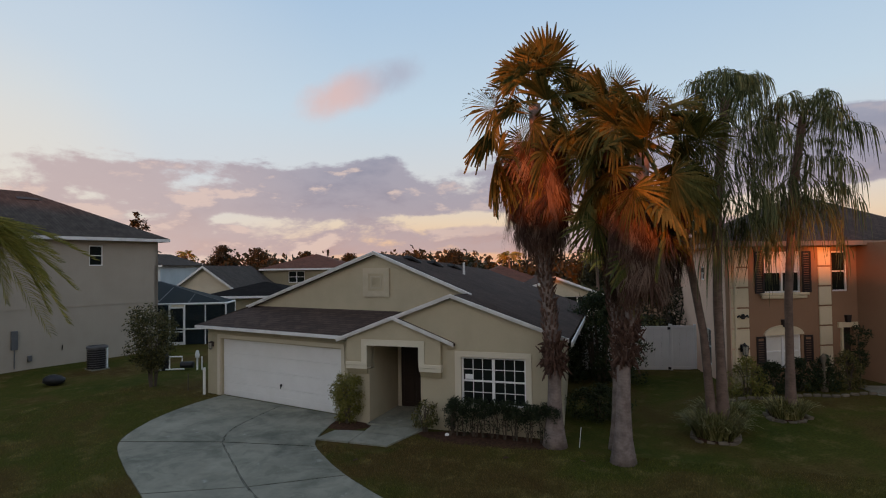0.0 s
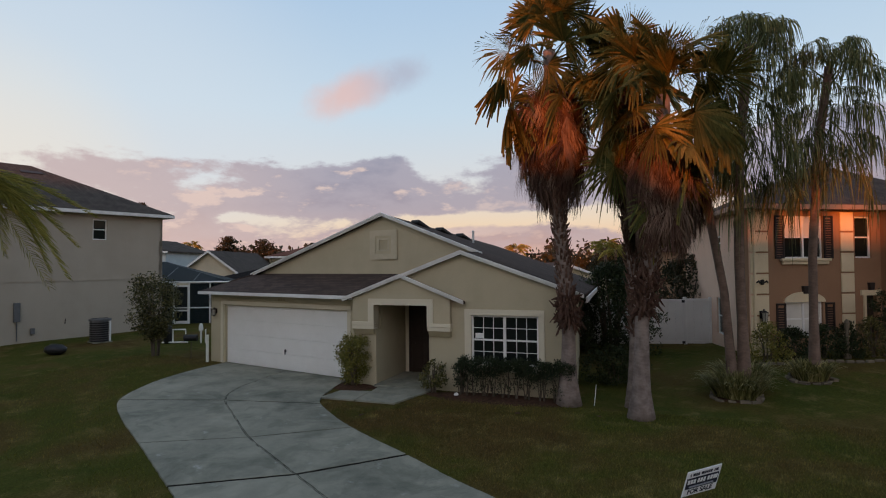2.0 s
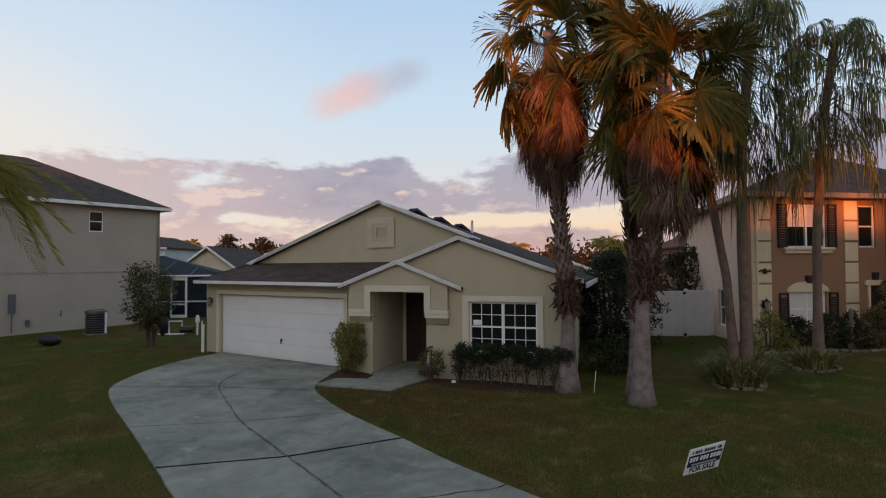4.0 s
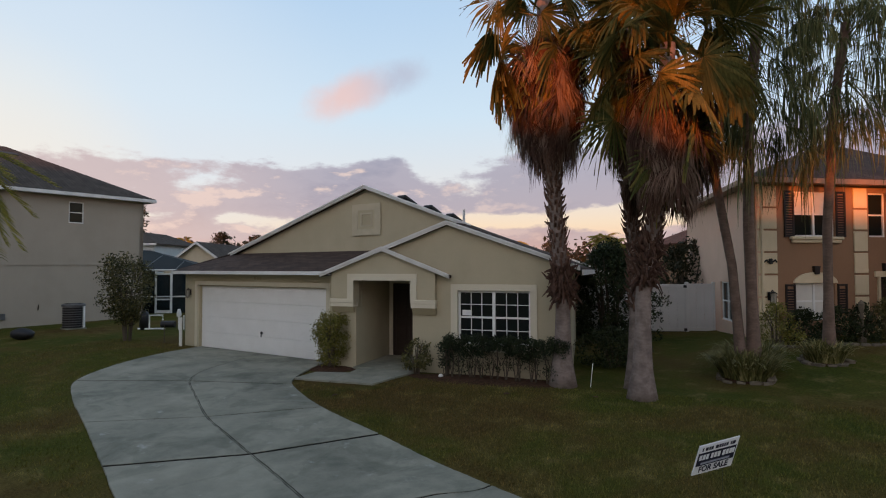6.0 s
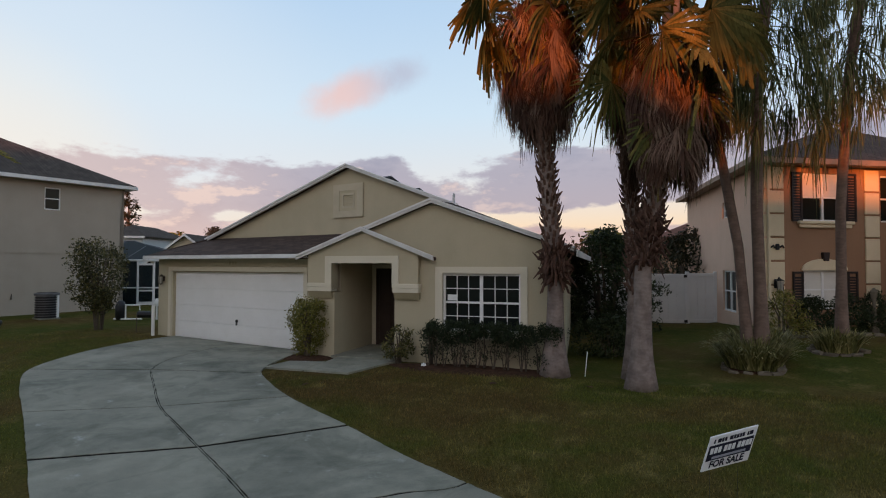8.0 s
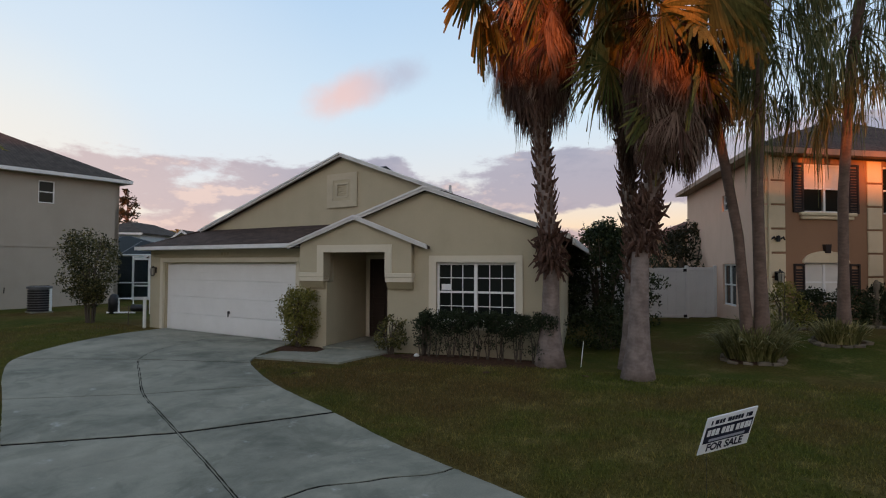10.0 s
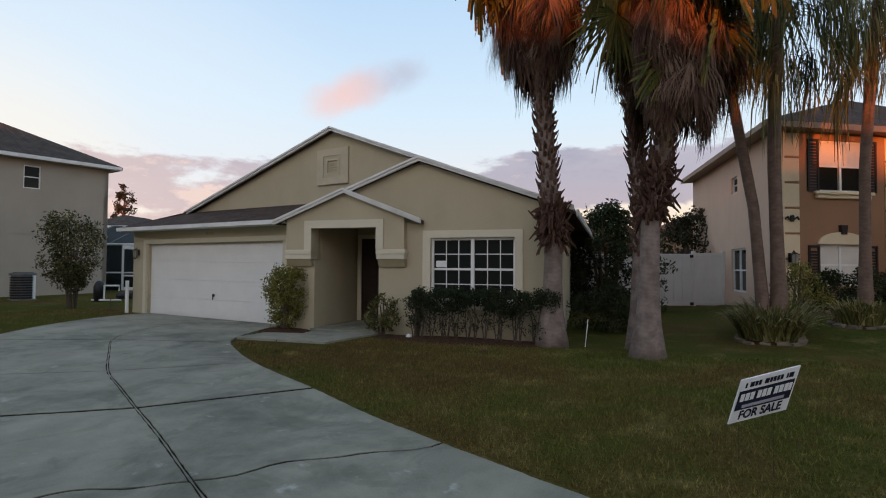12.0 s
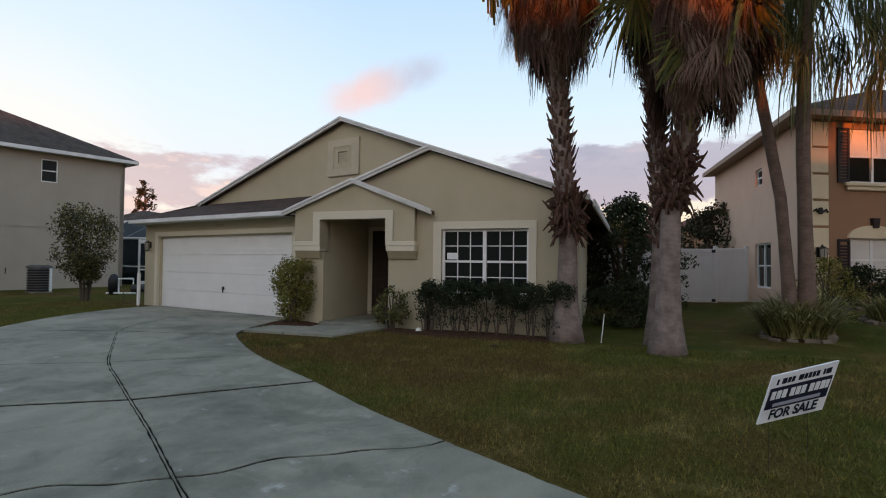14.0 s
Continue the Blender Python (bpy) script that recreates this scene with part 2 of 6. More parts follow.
MULCH = material("brown_mulch", (0.085, 0.045, 0.028), 1.0, (0.04, 0.024, 0.016), 14.0, 120, 0.9, 1.0, spec=0.05)
LAWN = material("tired_lawn", (0.062, 0.068, 0.020), 1.0, (0.045, 0.035, 0.015), 0.8, 120, 0.7, 0.9, extra=lawn_patches, spec=0.05)
GRASS = leaf_material("grass_blade", (0.055, 0.068, 0.018), (0.095, 0.088, 0.028), (0.18, 0.135, 0.055), 0.7, blade_tone)
ASPHALT = material("asphalt", (0.055, 0.055, 0.054), 0.9, None, 2.0, 120, 0.5, 0.5)
TRUNK = material("palm_trunk_grey", (0.25, 0.20, 0.175), 0.95, (0.13, 0.10, 0.088), 5.0, 45, 0.8, 0.9, extra=bark_rings, spec=0.1)
BOOTS = material("palm_leaf_base", (0.165, 0.10, 0.076), 0.9, (0.045, 0.026, 0.02), 9.0, 60, 0.8, 0.6, spec=0.1)
TORN = material("torn_leaf_base", (0.10, 0.055, 0.040), 0.95, (0.03, 0.018, 0.014), 9.0, 60, 0.8, 0.6, spec=0.1)
SLIM_TRUNK = material("slim_palm_trunk", (0.18, 0.125, 0.10), 0.95, (0.10, 0.07, 0.055), 5.0, 45, 0.7, 0.8, extra=bark_rings, spec=0.1)
FROND = leaf_material("palm_frond_green", (0.056, 0.070, 0.020), (0.105, 0.105, 0.029), (0.20, 0.155, 0.042), 0.8)
FROND_OLIVE = leaf_material("palm_frond_olive", (0.062, 0.078, 0.034), (0.11, 0.13, 0.055), (0.20, 0.195, 0.090), 0.75)
DEAD = leaf_material("palm_frond_dead", (0.050, 0.025, 0.019), (0.115, 0.063, 0.047), (0.27, 0.195, 0.155), 0.9)
STALK = material("palm_stalk", (0.20, 0.15, 0.06), 0.7, (0.22, 0.09, 0.04), 5.0, 40, 0.6, 0.2)
HEDGE = leaf_material("hedge_leaf_dark", (0.016, 0.026, 0.012), (0.028, 0.042, 0.017), (0.05, 0.06, 0.026))
BUSH = leaf_material("bush_leaf_yellow_green", (0.10, 0.105, 0.022), (0.19, 0.18, 0.042), (0.31, 0.27, 0.075))
OLEANDER = leaf_material("shrub_leaf_grey_green", (0.045, 0.052, 0.018), (0.10, 0.10, 0.035), (0.26, 0.22, 0.085))
SEDGE = leaf_material("strap_leaf", (0.085, 0.09, 0.030), (0.19, 0.185, 0.070), (0.42, 0.37, 0.18))
FAR_TREE = leaf_material("far_foliage", (0.02, 0.024, 0.013), (0.035, 0.036, 0.017), (0.06, 0.05, 0.024))
TREE_LEAF = leaf_material("small_tree_leaf", (0.032, 0.037, 0.015), (0.082, 0.080, 0.031), (0.21, 0.175, 0.066))
TWIG = material("twig", (0.10, 0.078, 0.058), 0.9, None, 8.0, 60, 0.5, 0.4)
BLACK = material("black_metal", (0.02, 0.02, 0.02), 0.5, None, 8.0, 60, 0.3, 0.1)
BLACK_PLASTIC = material("black_plastic", (0.018, 0.018, 0.02), 0.45, None, 6.0, 60, 0.3, 0.15)
DARK_DOOR = material("dark_front_door", (0.035, 0.022, 0.017), 0.45, (0.02, 0.013, 0.01), 3.0, 60, 0.5, 0.1)
SHUTTER = material("dark_shutter", (0.030, 0.021, 0.019), 0.6, None, 4.0, 60, 0.4, 0.1)
BRONZE = material("bronze_fixture", (0.06, 0.045, 0.035), 0.45, None, 8.0, 60, 0.4, 0.1, metal=0.7)
GALV = material("grey_metal", (0.14, 0.14, 0.145), 0.5, (0.09, 0.09, 0.09), 6.0, 60, 0.5, 0.1, metal=0.4)
STONE = material("edging_stone", (0.17, 0.14, 0.105), 0.95, (0.12, 0.10, 0.075), 5.0, 60, 0.8, 0.6, extra=vary(0.7, 1.15), spec=0.1)
BLIND = material("window_blind", (0.66, 0.63, 0.56), 0.8, None, 3.0, 60, 0.3, 0.05)
PAPER = material("paper_notice", (0.80, 0.80, 0.78), 0.7, None, 9.0, 60, 0.3, 0.02)
SIGN_WHITE = material("sign_white", (0.80, 0.80, 0.80), 0.45, None, 5.0, 60, 0.2, 0.02)
SIGN_NAVY = material("sign_navy", (0.009, 0.011, 0.026), 0.45, None, 5.0, 60, 0.2, 0.02)
SIGN_GREY = material("sign_grey_print", (0.35, 0.36, 0.42), 0.5, None, 5.0, 60, 0.2, 0.02)
CREAM_FAR = material("far_stucco_cream", (0.58, 0.50, 0.37), 0.9, None, 0.8, 40, 0.4, 0.1)
BLUE_FAR = material("far_stucco_pale_blue", (0.52, 0.57, 0.58), 0.9, None, 0.8, 40, 0.4, 0.1)
OLIVE_FAR = material("far_stucco_olive", (0.25, 0.215, 0.14), 0.9, None, 0.8, 40, 0.4, 0.1)


def glassy(name, tint, rough=0.04):
    m = bpy.data.materials.new(name)
    m.use_nodes = True
    p = m.node_tree.nodes["Principled BSDF"]
    p.inputs["Base Color"].default_value = (*tint, 1)
    p.inputs["Roughness"].default_value = rough
    p.inputs["Specular IOR Level"].default_value = 0.18
    return m


GLASS = glassy("dark_window_glass", (0.012, 0.015, 0.013))
GLASS_LAMP = glassy("lamp_glass", (0.35, 0.33, 0.28), 0.25)


def screen_material():
    """Fine insect mesh: half see-through black cloth."""
    m = bpy.data.materials.new("insect_screen")
    m.use_nodes = True
    N = Nodes(m.node_tree)
    p = m.node_tree.nodes["Principled BSDF"]
    p.inputs["Base Color"].default_value = (0.012, 0.020, 0.024, 1)
    p.inputs["Specular IOR Level"].default_value = 0.05
    p.inputs["Roughness"].default_value = 0.6
    tr = N.add("ShaderNodeBsdfTransparent")
    mx = N.add("ShaderNodeMixShader")
    mx.inputs[0].default_value = 0.88
    N.put(mx.inputs[1], tr.outputs[0])
    N.put(mx.inputs[2], p.outputs[0])
    N.put(m.node_tree.nodes["Material Output"].inputs[0], mx.outputs[0])
    return m


SCREEN = screen_material()


# ---------------------------------------------------------------- mesh helpers
def part(name, bm, mat, parent=None, label="", kind="", smooth=False):
    """Links a bmesh (or a ready mesh) as one object under a thing or a part."""
    if isinstance(bm, bmesh.types.BMesh):
        me = bpy.data.meshes.new(name)
        bmesh.ops.recalc_face_normals(bm, faces=bm.faces[:])
        bm.to_mesh(me)
        bm.free()
    else:
        me = bm
    if not me.materials:
        me.materials.append(mat)
    if smooth:
        me.polygons.foreach_set("use_smooth", [True] * len(me.polygons))
    ob = new(name, me)
    ob.parent = parent
    return tagged(ob, label, kind=kind)


def thing(name, label, category, group="", kind="", m=None):
    ob = new(name)
    ob.empty_display_size = 0.1
    if m is not None:
        ob.matrix_world = m
    return tagged(ob, label, category, group, kind)


def BM():
    return bmesh.new()


def box(bm, x0, x1, y0, y1, z0, z1, m=None, bevel=0.0):
    vs = [bm.verts.new((x, y, z)) for z in (z0, z1) for x, y in ((x0, y0), (x1, y0), (x1, y1), (x0, y1))]
    fs = [bm.faces.new([vs[i] for i in q]) for q in ((3, 2, 1, 0), (4, 5, 6, 7), (0, 1, 5, 4), (1, 2, 6, 5), (2, 3, 7, 6), (3, 0, 4, 7))]
    if bevel:
        es = list({e for f in fs for e in f.edges})
        out = bmesh.ops.bevel(bm, geom=es, offset=bevel, segments=1, affect="EDGES")
        vs = list({v for f in out["faces"] for v in f.verts} | {v for v in vs if v.is_valid})
    if m is not None:
        bmesh.ops.transform(bm, matrix=m, verts=[v for v in vs if v.is_valid])
    return bm


def prism(bm, pts, push):
    """A polygon, given by its corners, made solid along a vector."""
    a = [bm.verts.new(p) for p in pts]
    b = [bm.verts.new(Vector(p) + Vector(push)) for p in pts]
    n = len(a)
    bm.faces.new(a)
    bm.faces.new(b[::-1])
    for i in range(n):
        bm.faces.new((a[i], a[(i + 1) % n], b[(i + 1) % n], b[i]))
    return bm


def tube(bm, pts, radii, n=8, cap=True):
    """A round bar along a line of points, with a radius at each."""
    pts = [Vector(p) for p in pts]
    rings = []
    for i, p in enumerate(pts):
        way = (pts[min(i + 1, len(pts) - 1)] - pts[max(i - 1, 0)]).normalized()
        side = way.cross(Vector((0, 0, 1)) if abs(way.z) < 0.9 else Vector((0, 1, 0))).normalized()
        up = side.cross(way)
        r = radii[i] if isinstance(radii, (list, tuple)) else radii
        rings.append([bm.verts.new(p + (side * math.cos(k * 2 * math.pi / n) + up * math.sin(k * 2 * math.pi / n)) * r) for k in range(n)])
    for a, b in zip(rings, rings[1:]):
        for k in range(n):
            bm.faces.new((a[k], a[(k + 1) % n], b[(k + 1) % n], b[k]))
    if cap:
        bm.faces.new(rings[0][::-1])
        bm.faces.new(rings[-1])
    return bm


def wall_cells(bm, length, z0, z1, th, openings, m=None):
    """A wall along local x, its face at y = 0, with rectangular openings (u0, u1, z0, z1) cut through, as one solid."""
    us = sorted({0.0, length, *[u for o in openings for u in o[:2]]})
    zs = sorted({z0, z1, *[z for o in openings for z in o[2:]]})

    def solid(i, j):
        if not (0 <= i < len(us) - 1 and 0 <= j < len(zs) - 1):
            return False
        u, z = (us[i] + us[i + 1]) / 2, (zs[j] + zs[j + 1]) / 2
        return not any(o[0] < u < o[1] and o[2] < z < o[3] for o in openings)
    nodes = {}

    def node(i, j, k):
        if (i, j, k) not in nodes:
            p = Vector((us[i], th * k, zs[j]))
            nodes[i, j, k] = bm.verts.new(m @ p if m is not None else p)
        return nodes[i, j, k]
    for i in range(len(us) - 1):
        for j in range(len(zs) - 1):
            if not solid(i, j):
                continue
            bm.faces.new([node(i, j, 0), node(i + 1, j, 0), node(i + 1, j + 1, 0), node(i, j + 1, 0)])
            bm.faces.new([node(i, j + 1, 1), node(i + 1, j + 1, 1), node(i + 1, j, 1), node(i, j, 1)])
            for di, dj, e in ((-1, 0, ((i, j), (i, j + 1))), (1, 0, ((i + 1, j), (i + 1, j + 1))), (0, -1, ((i, j), (i + 1, j))), (0, 1, ((i, j + 1), (i + 1, j + 1)))):
                if not solid(i + di, j + dj):
                    (a, b_), (c, d_) = e
                    bm.faces.new([node(a, b_, 0), node(c, d_, 0), node(c, d_, 1), node(a, b_, 1)])
    return bm


def mesh_of(name, verts, faces, mat):
    me = bpy.data.meshes.new(name)
    me.from_pydata(verts, [], faces)
    me.materials.append(mat)
    return me


def softplus(v):
    return math.log1p(math.exp(max(-50.0, min(50.0, 2 * v)))) / 2


def zg(x, y):
    """The height of the ground: level by the houses, falling to the street, rising to the neighbour's beds."""
    z = -0.055 * (softplus(11.3 - y) - softplus(2.0 - y)) + 0.015 * (softplus(y - 14) - softplus(y - 26))
    east = 1 / (1 + math.exp(max(-40.0, min(40.0, -(x + 3.0) * 2.2))))
    return z + 0.075 * (softplus(y - 14.3) - softplus(y - 19.5)) * east


# ---------------------------------------------------------------- ground, street, driveway
def axis(a, b, near0, near1, fine, steps):
    far0 = [near0 - (near0 - a) * (k / steps) ** 2.2 for k in range(steps, 0, -1)]
    far1 = [near1 + (b - near1) * (k / steps) ** 2.2 for k in range(1, steps + 1)]
    return far0 + [near0 + k * fine for k in range(int((near1 - near0) / fine) + 1)] + far1


def make_ground():
    xs, ys = axis(-900, 900, -30, 6, 0.5, 14), axis(-900, 900, -2, 28, 0.5, 14)
    vs = [(x, y, zg(x, y)) for y in ys for x in xs]
    n = len(xs)
    fs = [(j * n + i, j * n + i + 1, (j + 1) * n + i + 1, (j + 1) * n + i) for j in range(len(ys) - 1) for i in range(n - 1)]
    ob = new("ground", mesh_of("ground", vs, fs, LAWN))
    ob.data.polygons.foreach_set("use_smooth", [True] * len(fs))
    tagged(ob, "patchy brown and green lawn sloping gently to the street", "lawn", kind="structure")


make_ground()

# stations along the drive from the garage to the street: left edge, middle joint, right edge
STATIONS = [((-17.45, 12.83), (-14.40, 12.83), (-11.80, 12.83)), ((-17.20, 11.30), (-14.00, 11.30), (-11.30, 11.60)), ((-16.70, 9.70), (-13.65, 10.30), (-10.90, 10.85)),
            ((-15.70, 8.30), (-13.00, 9.55), (-10.50, 10.42)), ((-14.10, 7.50), (-11.65, 8.80), (-9.60, 9.90)), ((-11.90, 6.72), (-10.10, 8.00), (-8.60, 9.43)),
            ((-10.60, 6.25), (-8.90, 7.55), (-7.60, 9.07)), ((-9.36, 5.80), (-7.80, 7.15), (-6.63, 8.75)), ((-8.00, 5.30), (-6.60, 6.72), (-5.30, 8.25)),
            ((-6.70, 4.85), (-5.45, 6.28), (-4.17, 7.92)), ((-5.30, 4.35), (-4.20, 5.82), (-3.00, 7.60)), ((-3.90, 3.85), (-2.90, 5.35), (-1.60, 7.25)), ((-1.20, 2.90), (-0.20, 4.40), (1.00, 6.60)), ((1.40, 1.30), (2.60, 2.90), (4.00, 5.10)), ((3.40, -1.45), (5.40, -1.45), (8.40, -1.45))]
JOINTS = [0, 3, 5, 7, 9, 11, 12, 13, 14]
WIDTHS = {0: 0.01, 3: 0.028, 5: 0.019, 7: 0.042, 9: 0.018, 11: 0.016, 12: 0.01, 13: 0.016, 14: 0.01}


def station(s):
    """A place on the three lines of the drive, s counted in stations, smooth between them."""
    i = max(0, min(len(STATIONS) - 2, int(s)))
    f = s - i
    out = []
    for k in range(3):
        p = [Vector(STATIONS[max(0, min(len(STATIONS) - 1, i + o))][k]) for o in (-1, 0, 1, 2)]
        out.append(0.5 * (2 * p[1] + (p[2] - p[0]) * f + (2 * p[0] - 5 * p[1] + 4 * p[2] - p[3]) * f * f + (3 * p[1] - p[0] - 3 * p[2] + p[3]) * f ** 3))
    return out


def strip_mesh(name, s0, s1, side, gap, lift, drop, mat, wob=0.0, mid=0.0, cross=(0.0, 0.0), crooked=(0.0, 0.0)):
    """One slab between two stations and two of the lines (side 0: left half, 1: right half, 2: both). mid, cross: half widths of its joints; crooked: how far a crack wanders."""
    ns, nw = max(6, int((s1 - s0) * 14)), 14
    rng = random.Random(int(s0 * 10 + side))
    vs, fs = [], []
    for j in range(ns + 1):
        l, c, r = station(s0 + (s1 - s0) * j / ns)
        a, b = ((l, c), (c, r), (l, r))[side]
        way = (b - a).normalized()
        a, b = a + way * (mid if side == 1 else gap), b - way * (mid if side == 0 else gap)
        n = station(min(s1, s0 + (s1 - s0) * j / ns + 0.05))[1] - station(max(s0, s0 + (s1 - s0) * j / ns - 0.05))[1]
        inset = cross[0] if j == 0 else -cross[1] if j == ns else 0
        bent = crooked[0] if j == 0 else crooked[1] if j == ns else 0.0
        for i in range(nw + 1):
            rag = Vector((rng.uniform(-wob, wob), rng.uniform(-wob, wob))) if i in (0, nw) or j in (0, ns) else Vector((0, 0))
            k_ = i / nw + side
            p = a.lerp(b, i / nw) + n.normalized() * (inset + bent * (math.sin(7.3 * k_ + 0.6) + 0.5 * math.sin(17.0 * k_ + 1.0))) + rag
            vs.append((p.x, p.y, zg(p.x, p.y) + lift))
    for j in range(ns):
        for i in range(nw):
            k = j * (nw + 1) + i
            fs.append((k, k + 1, k + nw + 2, k + nw + 1))
    rim = list(range(nw + 1)) + [(j + 1) * (nw + 1) + nw for j in range(ns)] + [ns * (nw + 1) + nw - 1 - i for i in range(nw)] + [(ns - 1 - j) * (nw + 1) for j in range(ns - 1)]
    base = len(vs)
    vs += [(vs[i][0], vs[i][1], vs[i][2] - drop) for i in rim]
    for q in range(len(rim)):
        e = (q + 1) % len(rim)
        fs.append((rim[q], base + q, base + e, rim[e]))
    return mesh_of(name, vs, fs, mat)


driveway = tagged(new("driveway", strip_mesh("driveway", 0.0, 14.0, 2, 0.016, 0.027, 0.05, SOIL)), "curved grey concrete driveway with dark weedy joints", "driveway", kind="structure")
for a, b in zip(JOINTS, JOINTS[1:]):
    for side in (0, 1):
        part("concrete_slab", strip_mesh("concrete_slab", a, b, side, 0.01, 0.035, 0.04, CONCRETE, 0.006, 0.023, (WIDTHS[a], WIDTHS[b]), (0.06 * (a == 9), 0.06 * (b == 9))), CONCRETE, driveway)


filler = []
for k in range(141):
    p, n = station(k / 10)[1], station(min(14.0, k / 10 + 0.05))[1] - station(max(0.0, k / 10 - 0.05))[1]
    across = Vector((-n.y, n.x)).normalized() * (0.008 + 0.003 * math.sin(k * 1.7))
    filler += [(*(p + across), zg(*p) + 0.031), (*(p - across), zg(*p) + 0.031)]
part("joint_filler", mesh_of("joint_filler", filler, [(2 * k, 2 * k + 1, 2 * k + 3, 2 * k + 2) for k in range(140)], CONCRETE), CONCRETE, driveway)
walk_base = BM()
prism(walk_base, [(-10.90, 10.86, -0.07), (-8.93, 11.28, -0.04), (-8.90, 12.92, -0.03), (-10.38, 12.60, -0.03), (-10.18, 11.90, -0.03), (-10.92, 11.58, -0.05)], (0, 0, 0.05))
walkway = tagged(part("walkway", walk_base, SOIL), "short grey concrete walk from the drive to the porch", "walkway", kind="structure")
for quad in (((-10.95, 10.83), (-9.98, 11.03), (-10.20, 11.93), (-10.97, 11.60)), ((-9.95, 11.04), (-8.90, 11.26), (-8.88, 12.05), (-10.15, 11.82)), ((-10.16, 11.86), (-8.88, 12.08), (-8.86, 12.96), (-10.42, 12.62))):
    b = BM()
    prism(b, [(x, y, zg(x, y) - 0.01) for x, y in quad], (0, 0, 0.05))
    part("concrete_slab", b, CONCRETE, walkway)


def bed(name, cx, cy, rx, ry, label, mat=MULCH, turn=0.0, rise=0.05):
    """A low heaped bed with a ragged edge."""
    rng = random.Random(int(cx * 100))
    n, rings = 40, 5
    b = BM()
    rows = []
    for k in range(rings + 1):
        row = []
        for i in range(n):
            a = 2 * math.pi * i / n
            r = k / rings
            wob = 1 + (0.06 * math.sin(5 * a + cx) + rng.uniform(-0.04, 0.04)) * r
            px, py = rx * r * wob * math.cos(a), ry * r * wob * math.sin(a)
            x, y = cx + px * math.cos(turn) - py * math.sin(turn), cy + px * math.sin(turn) + py * math.cos(turn)
            row.append(b.verts.new((x, y, zg(x, y) + rise * (1 - r ** 2) + rng.uniform(0, 0.015) * (1 - r) - (0.02 if k == rings else 0))))
        rows.append(row)
    for p, q in zip(rows, rows[1:]):
        for i in range(n):
            b.faces.new((p[i], p[(i + 1) % n], q[(i + 1) % n], q[i]))
    bmesh.ops.remove_doubles(b, verts=b.verts[:], dist=0.0005)
    return tagged(part(name, b, mat, smooth=True), label, "flower bed", kind="structure")


# ---------------------------------------------------------------- building parts
def window_unit(parent, m, w, h, cols=1, rows=2, halves=1, blind=0.0, name="window", label=""):
    """A sash window in an opening w by h; its outer face at local y = 0, lower left corner at the origin. Halves side by side, muntins in each."""
    win = part(name, wall_cells(BM(), w, 0, h, 0.07, [(0.05, w - 0.05, 0.05, h - 0.05)]), WHITE, parent, label)
    win.matrix_local = m
    inner = (w - 0.10 - 0.07 * (halves - 1)) / halves
    for k in range(halves):
        x0 = 0.05 + k * (inner + 0.07)
        if k:
            part("mullion", box(BM(), x0 - 0.07, x0, -0.012, 0.07, 0.05, h - 0.05), WHITE, win)
        part("meeting_rail", box(BM(), x0, x0 + inner, 0.0, 0.06, h / 2 - 0.022, h / 2 + 0.022), WHITE, win)
        for half in (0, 1):
            z0, z1 = (0.05, h / 2 - 0.022) if half == 0 else (h / 2 + 0.022, h - 0.05)
            y = 0.045 if half == 0 else 0.03
            part("pane", box(BM(), x0, x0 + inner, y, y + 0.008, z0, z1), GLASS, win)
            for c in range(1, cols):
                x = x0 + inner * c / cols
                part("muntin", box(BM(), x - 0.009, x + 0.009, y - 0.014, y - 0.001, z0, z1), WHITE, win)
            for r in range(1, rows):
                z = z0 + (z1 - z0) * r / rows
                part("muntin", box(BM(), x0, x0 + inner, y - 0.014, y - 0.001, z - 0.009, z + 0.009), WHITE, win)
        if blind:
            part("blind", box(BM(), x0, x0 + inner, 0.018, 0.022, h - 0.05 - (h - 0.1) * blind, h - 0.05), BLIND, win, "pale window blind")
    return win


def fascia(bm, p, q, h=0.125, th=0.04, out=(0, 0, 0)):
    """A board from p to q, hanging below that line."""
    p, q = Vector(p), Vector(q)
    side = (q - p).cross(Vector((0, 0, 1))).normalized() * th
    prism(bm, [p, q, q - Vector((0, 0, h)), p - Vector((0, 0, h))], side)
    return bm


def slab_roof(bm, pts, th=0.07):
    return prism(bm, pts, (0, 0, -th))


# ---------------------------------------------------------------- the house for sale
house = thing("house", "single-storey tan stucco house with white garage door and brown shingle roof", "house")
FRONT = pose(-8.35, 13.15, 0, 0, 0, 13)     # along the porch and the window wall
GAR = pose(-18.35, 12.85, 0)


def F(u, v, z):
    return FRONT @ Vector((u, v, z))


part("garage_wall", wall_cells(BM(), 7.22, -0.1, 2.40, 0.2, [(0.69, 6.5, -0.1, 2.03)], GAR), STUCCO, house)
b = BM()
box(b, -17.79, -17.656, 12.828, 12.95, -0.02, 2.026)
box(b, -11.854, -11.72, 12.828, 12.95, -0.02, 2.026)
box(b, -17.79, -11.72, 12.828, 12.95, 2.026, 2.15)
part("garage_trim", b, STUCCO_TRIM, house, "cream band round the garage door")
b = BM()
box(b, -17.652, -17.595, 12.90, 13.02, 0.0, 2.02)
box(b, -11.915, -11.858, 12.90, 13.02, 0.0, 2.02)
box(b, -17.595, -11.915, 12.90, 13.02, 1.99, 2.03)
part("garage_jamb", b, STUCCO, house)
garage_door = part("garage_door", box(BM(), -17.64, -11.87, 13.0, 13.02, 0.0, 2.01), DOOR_WHITE, house, "white sectional garage door, closed")
